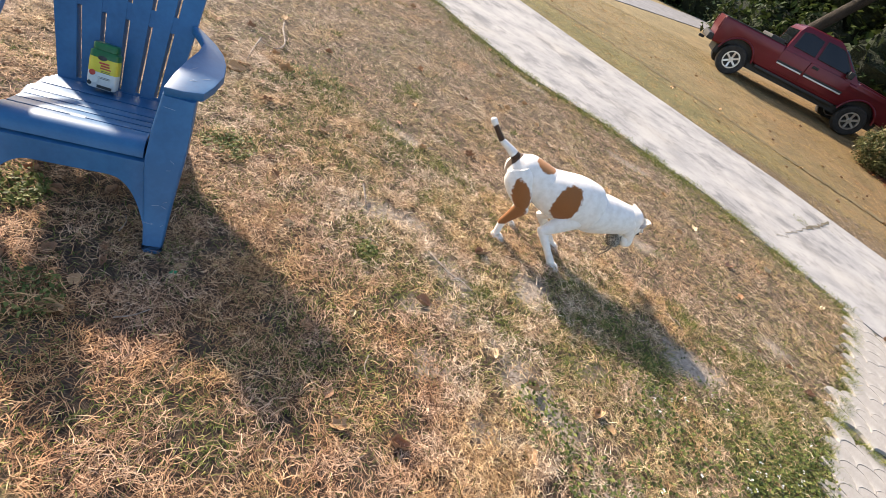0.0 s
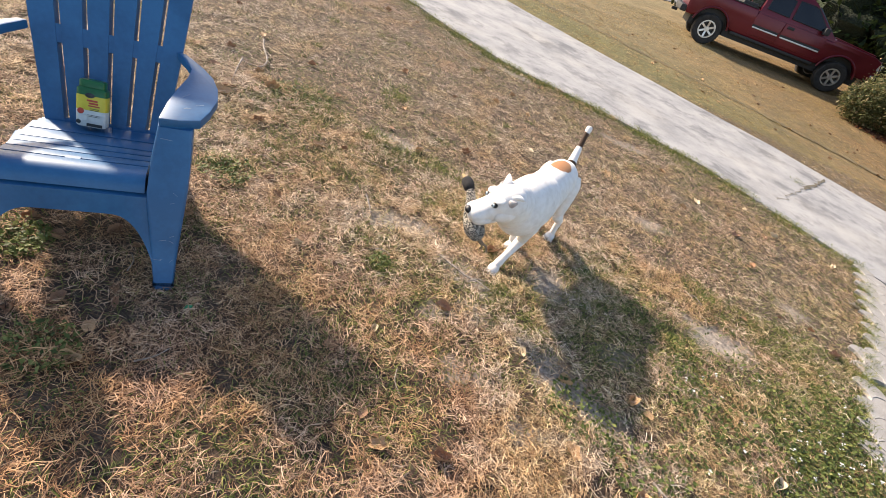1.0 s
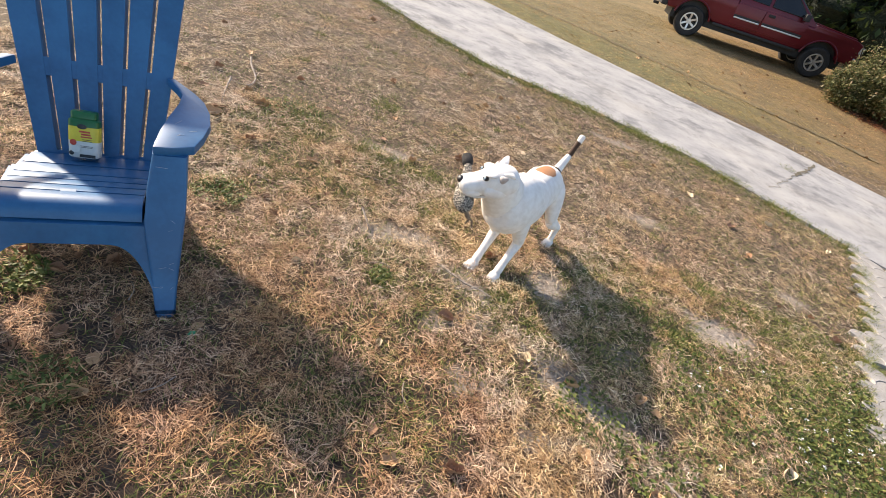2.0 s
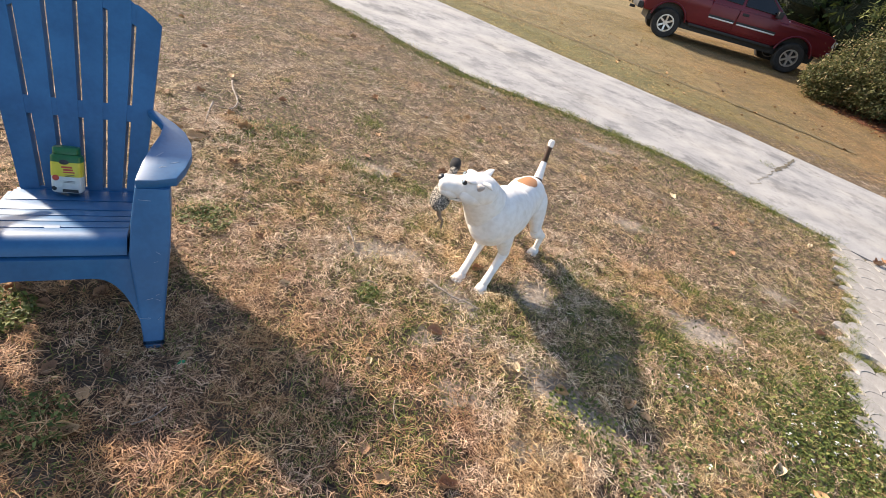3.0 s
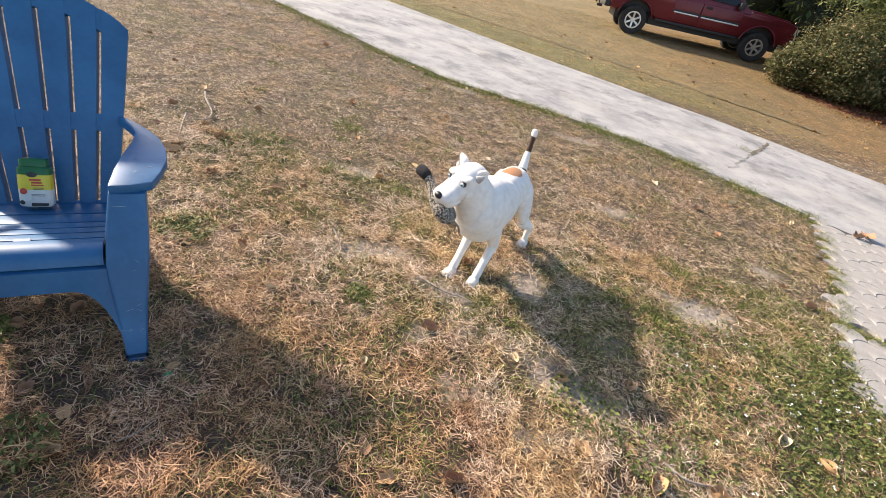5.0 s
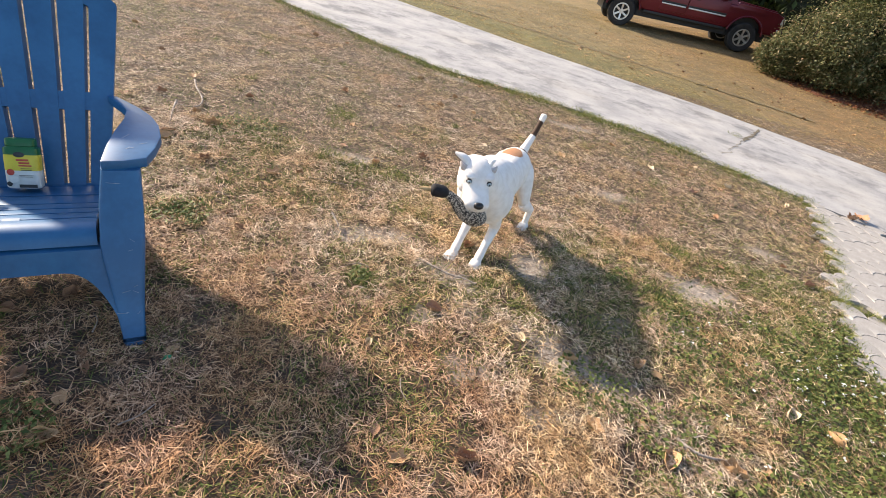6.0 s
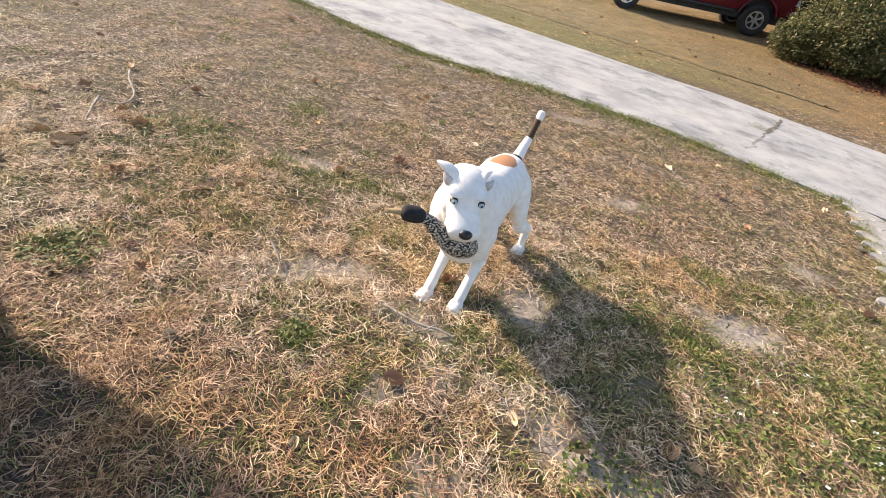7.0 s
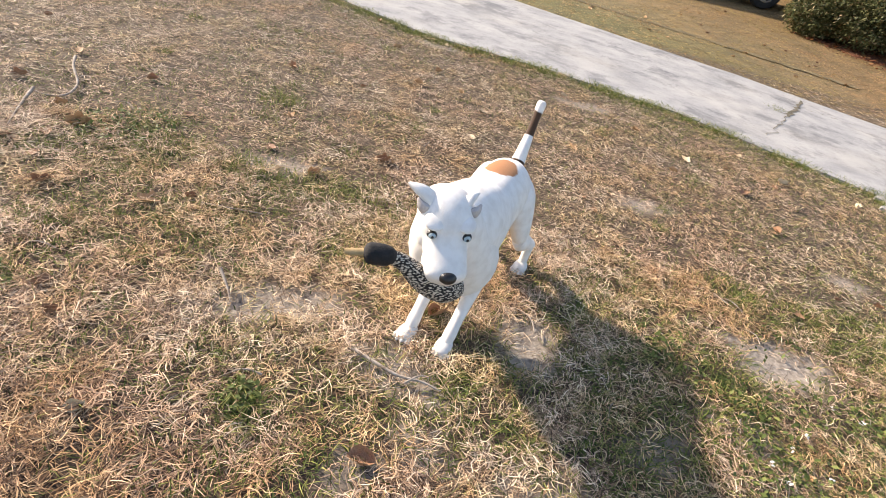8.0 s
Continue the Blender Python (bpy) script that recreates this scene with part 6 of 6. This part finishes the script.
GAZE += [(3.8, -0.08, 0.13, -0.07), (4, -0.055, 0.14, -0.035), (4.2, -0.05, 0.14, -0.035), (4.55, -0.14, 0.04, -0.03), (4.9, -0.12, -0.10, -0.04), (5.3, -0.04, -0.115, -0.05), (5.5, -0.03, -0.115, -0.05), (6, 0.035, -0.115, -0.05), (6.5, 0.085, -0.105, -0.04), (7, 0.03, -0.115, -0.055), (7.5, 0.035, -0.115, -0.055), (8, 0.035, -0.115, -0.055)]
TAILS = [(0, -0.187, 2.546, 0.55), (0.1, -0.188, 2.44, 0.45), (0.2, -0.2, 2.46, 0.46), (0.3, -0.035, 2.87, 0.6), (0.4, -0.08, 2.80, 0.55), (0.5, 0.0, 2.93, 0.53), (0.6, 0.28, 3.13, 0.57), (0.7, 0.12, 3.02, 0.62),
         (0.8, 0.10, 2.95, 0.63), (0.9, 0.19, 2.97, 0.63), (1, 0.30, 2.96, 0.63), (1.5, 0.378, 2.88, 0.64), (3, 0.256, 2.87, 0.64), (3.5, 0.247, 2.85, 0.64), (4, 0.257, 2.82, 0.64), (5.5, 0.27, 2.88, 0.64), (6, 0.338, 2.86, 0.64), (6.5, 0.305, 2.88, 0.64), (7, 0.333, 2.89, 0.64), (7.5, 0.319, 2.89, 0.64), (8, 0.293, 2.87, 0.64)]
PAWS = {
    "fr": [(0, 0.505, 2.575, 0), (0.1, 0.54, 2.62, 0.03), (0.2, 0.62, 2.62, 0), (0.3, 0.56, 2.53, 0), (0.4, 0.54, 2.52, 0), (0.5, 0.465, 2.55, 0.02), (0.6, 0.30, 2.47, 0), (0.7, 0.19, 2.41, 0), (0.8, 0.18, 2.41, 0), (0.9, 0.20, 2.42, 0), (1.0, 0.19, 2.41, 0), (1.1, 0.10, 2.27, 0.04), (1.2, 0.03, 2.15, 0), (1.5, 0.028, 2.145, 0), (8, 0.028, 2.145, 0)],
    "fl": [(0, 0.46, 2.79, 0), (0.1, 0.47, 2.76, 0.02), (0.2, 0.56, 2.83, 0.03), (0.3, 0.61, 2.80, 0), (0.4, 0.605, 2.60, 0), (0.5, 0.62, 2.62, 0), (0.6, 0.57, 2.585, 0), (0.7, 0.50, 2.55, 0), (0.8, 0.27, 2.36, 0.05), (0.9, 0.15, 2.13, 0), (1.0, 0.15, 2.13, 0), (1.2, 0.155, 2.125, 0), (1.5, 0.155, 2.12, 0), (8, 0.155, 2.12, 0)],
    "hr": [(0, 0.13, 2.525, 0), (0.1, 0.12, 2.52, 0), (0.2, 0.125, 2.55, 0), (0.3, 0.12, 2.57, 0), (0.4, 0.112, 2.77, 0), (0.5, 0.118, 2.78, 0), (0.6, 0.11, 2.77, 0), (0.7, 0.12, 2.78, 0), (0.8, 0.16, 2.78, 0.02), (0.9, 0.20, 2.78, 0), (1.0, 0.20, 2.77, 0), (1.5, 0.185, 2.76, 0), (8, 0.185, 2.76, 0)],
    "hl": [(0, 0.155, 2.735, 0), (0.1, 0.22, 2.80, 0.03), (0.2, 0.30, 2.86, 0), (0.3, 0.30, 2.87, 0), (0.4, 0.30, 2.92, 0), (0.5, 0.35, 2.88, 0), (0.6, 0.38, 2.85, 0), (0.7, 0.39, 2.80, 0), (0.8, 0.39, 2.77, 0), (0.9, 0.39, 2.74, 0), (1.0, 0.395, 2.71, 0), (1.2, 0.405, 2.68, 0), (1.5, 0.405, 2.67, 0), (8, 0.405, 2.67, 0)],
}


def between(rows, t):
    ts = [r[0] for r in rows]
    return Vector([float(np.interp(t, ts, [r[k] for r in rows])) for k in (1, 2, 3)])


def basis(at, ahead, up=(0, 0, 1)):
    """A pose with x ahead and z as near to up as it can be."""
    x = Vector(ahead).normalized()
    y = Vector(up).cross(x)
    y = y.normalized() if y.length > 1e-4 else Vector((0, 1, 0))
    m = Matrix((x, y, x.cross(y))).transposed().to_4x4()
    m.translation = at
    return m


def knee(a, b, la, lb, way):
    """The joint between a and b for bones of these lengths, bent towards way."""
    d = b - a
    l = min(max(d.length, 0.05), (la + lb) * 0.998)
    u = d.normalized()
    p = (la * la - lb * lb + l * l) / (2 * l)
    w = (Vector(way) - u * Vector(way).dot(u)).normalized()
    return b - u * l + u * p + w * math.sqrt(max(la * la - p * p, 0))


def motions():
    times = sorted({r[0] for rows in (HIPS, SHOULDERS, HEADS, GAZE, TAILS, *PAWS.values()) for r in rows} | {1.35, 1.7, 2.8, 2.2})
    keys = {name: [] for name in DOG}
    root_rows, toy_rows = [], []
    for t in times:
        H, S, C, G, T = (between(rows, t) for rows in (HIPS, SHOULDERS, HEADS, GAZE, TAILS))
        f = (S - H)
        f.normalize()
        flat = Vector((f.x, f.y, 0)).normalized()
        left = Vector((-flat.y, flat.x, 0))
        mid = (H + S) / 2
        root = basis(Vector((mid.x, mid.y, 0)), flat)
        inv = root.inverted()
        root_rows.append((t, root))
        pose_of = {}
        toward = (C - S)
        toward.z *= 0.3
        toward.normalize()
        pose_of["hind"] = basis(H, f)
        pose_of["chest"] = basis(S, f * 0.9 + toward * 0.1)
        head = basis(C, G)
        pose_of["head"] = head
        nd = (C - head.to_3x3() @ Vector((0.035, 0, 0.012)) - S).normalized()
        pose_of["neck"] = basis(C - nd * 0.15, nd)
        tb = H - f * 0.115 + Vector((0, 0, 0.045))
        td = (T - tb).normalized()
        pose_of["tail"] = basis(tb, td)
        pose_of["tip"] = basis(tb + td * 0.13, td + Vector((0, 0, 0.30)))
        for key, side in (("fl", 1), ("fr", -1)):
            paw = between(PAWS[key], t)
            j = S + left * (side * 0.076) - f * 0.01 + Vector((0, 0, -0.07))
            a = paw - flat * 0.012 + Vector((0, 0, 0.032))
            e = knee(j, a, 0.195, 0.215, -flat)
            pose_of[key + "u"] = basis(e + (j - e).normalized() * 0.195, e - j, flat)
            pose_of[key + "l"] = basis(e, a - e, flat)
            pose_of[key + "p"] = basis(paw, flat * 0.85 + Vector((left.x * side * 0.1, left.y * side * 0.1, 0)))
        for key, side in (("hl", 1), ("hr", -1)):
            paw = between(PAWS[key], t)
            j = H + left * (side * 0.078) - f * 0.04 + Vector((0, 0, -0.045))
            k = paw - flat * 0.016 + Vector((0, 0, 0.13))
            e = knee(j, k, 0.150, 0.138, flat)
            pose_of[key + "u"] = basis(e + (j - e).normalized() * 0.185, e - j, flat)
            pose_of[key + "l"] = basis(e, k - e, flat)
            a = paw - flat * 0.012 + Vector((0, 0, 0.02))
            pose_of[key + "h"] = basis(k, a - k, flat)
            pose_of[key + "p"] = basis(paw, flat)
        for name, m in pose_of.items():
            keys[name].append((t, inv @ m))
        swing = float(np.interp(t, (0, 0.1, 0.2, 0.3), (170, 105, 45, 0)))      # it hangs to the far side at first
        toy_rows.append((t, head @ pose(0.12, 0, -0.07, 0, 0, swing) @ pose(-0.12, 0, 0.07)))
    walk(dog, root_rows)
    for name, rows in keys.items():
        walk(DOG[name], rows)
    walk(toy, toy_rows)


motions()
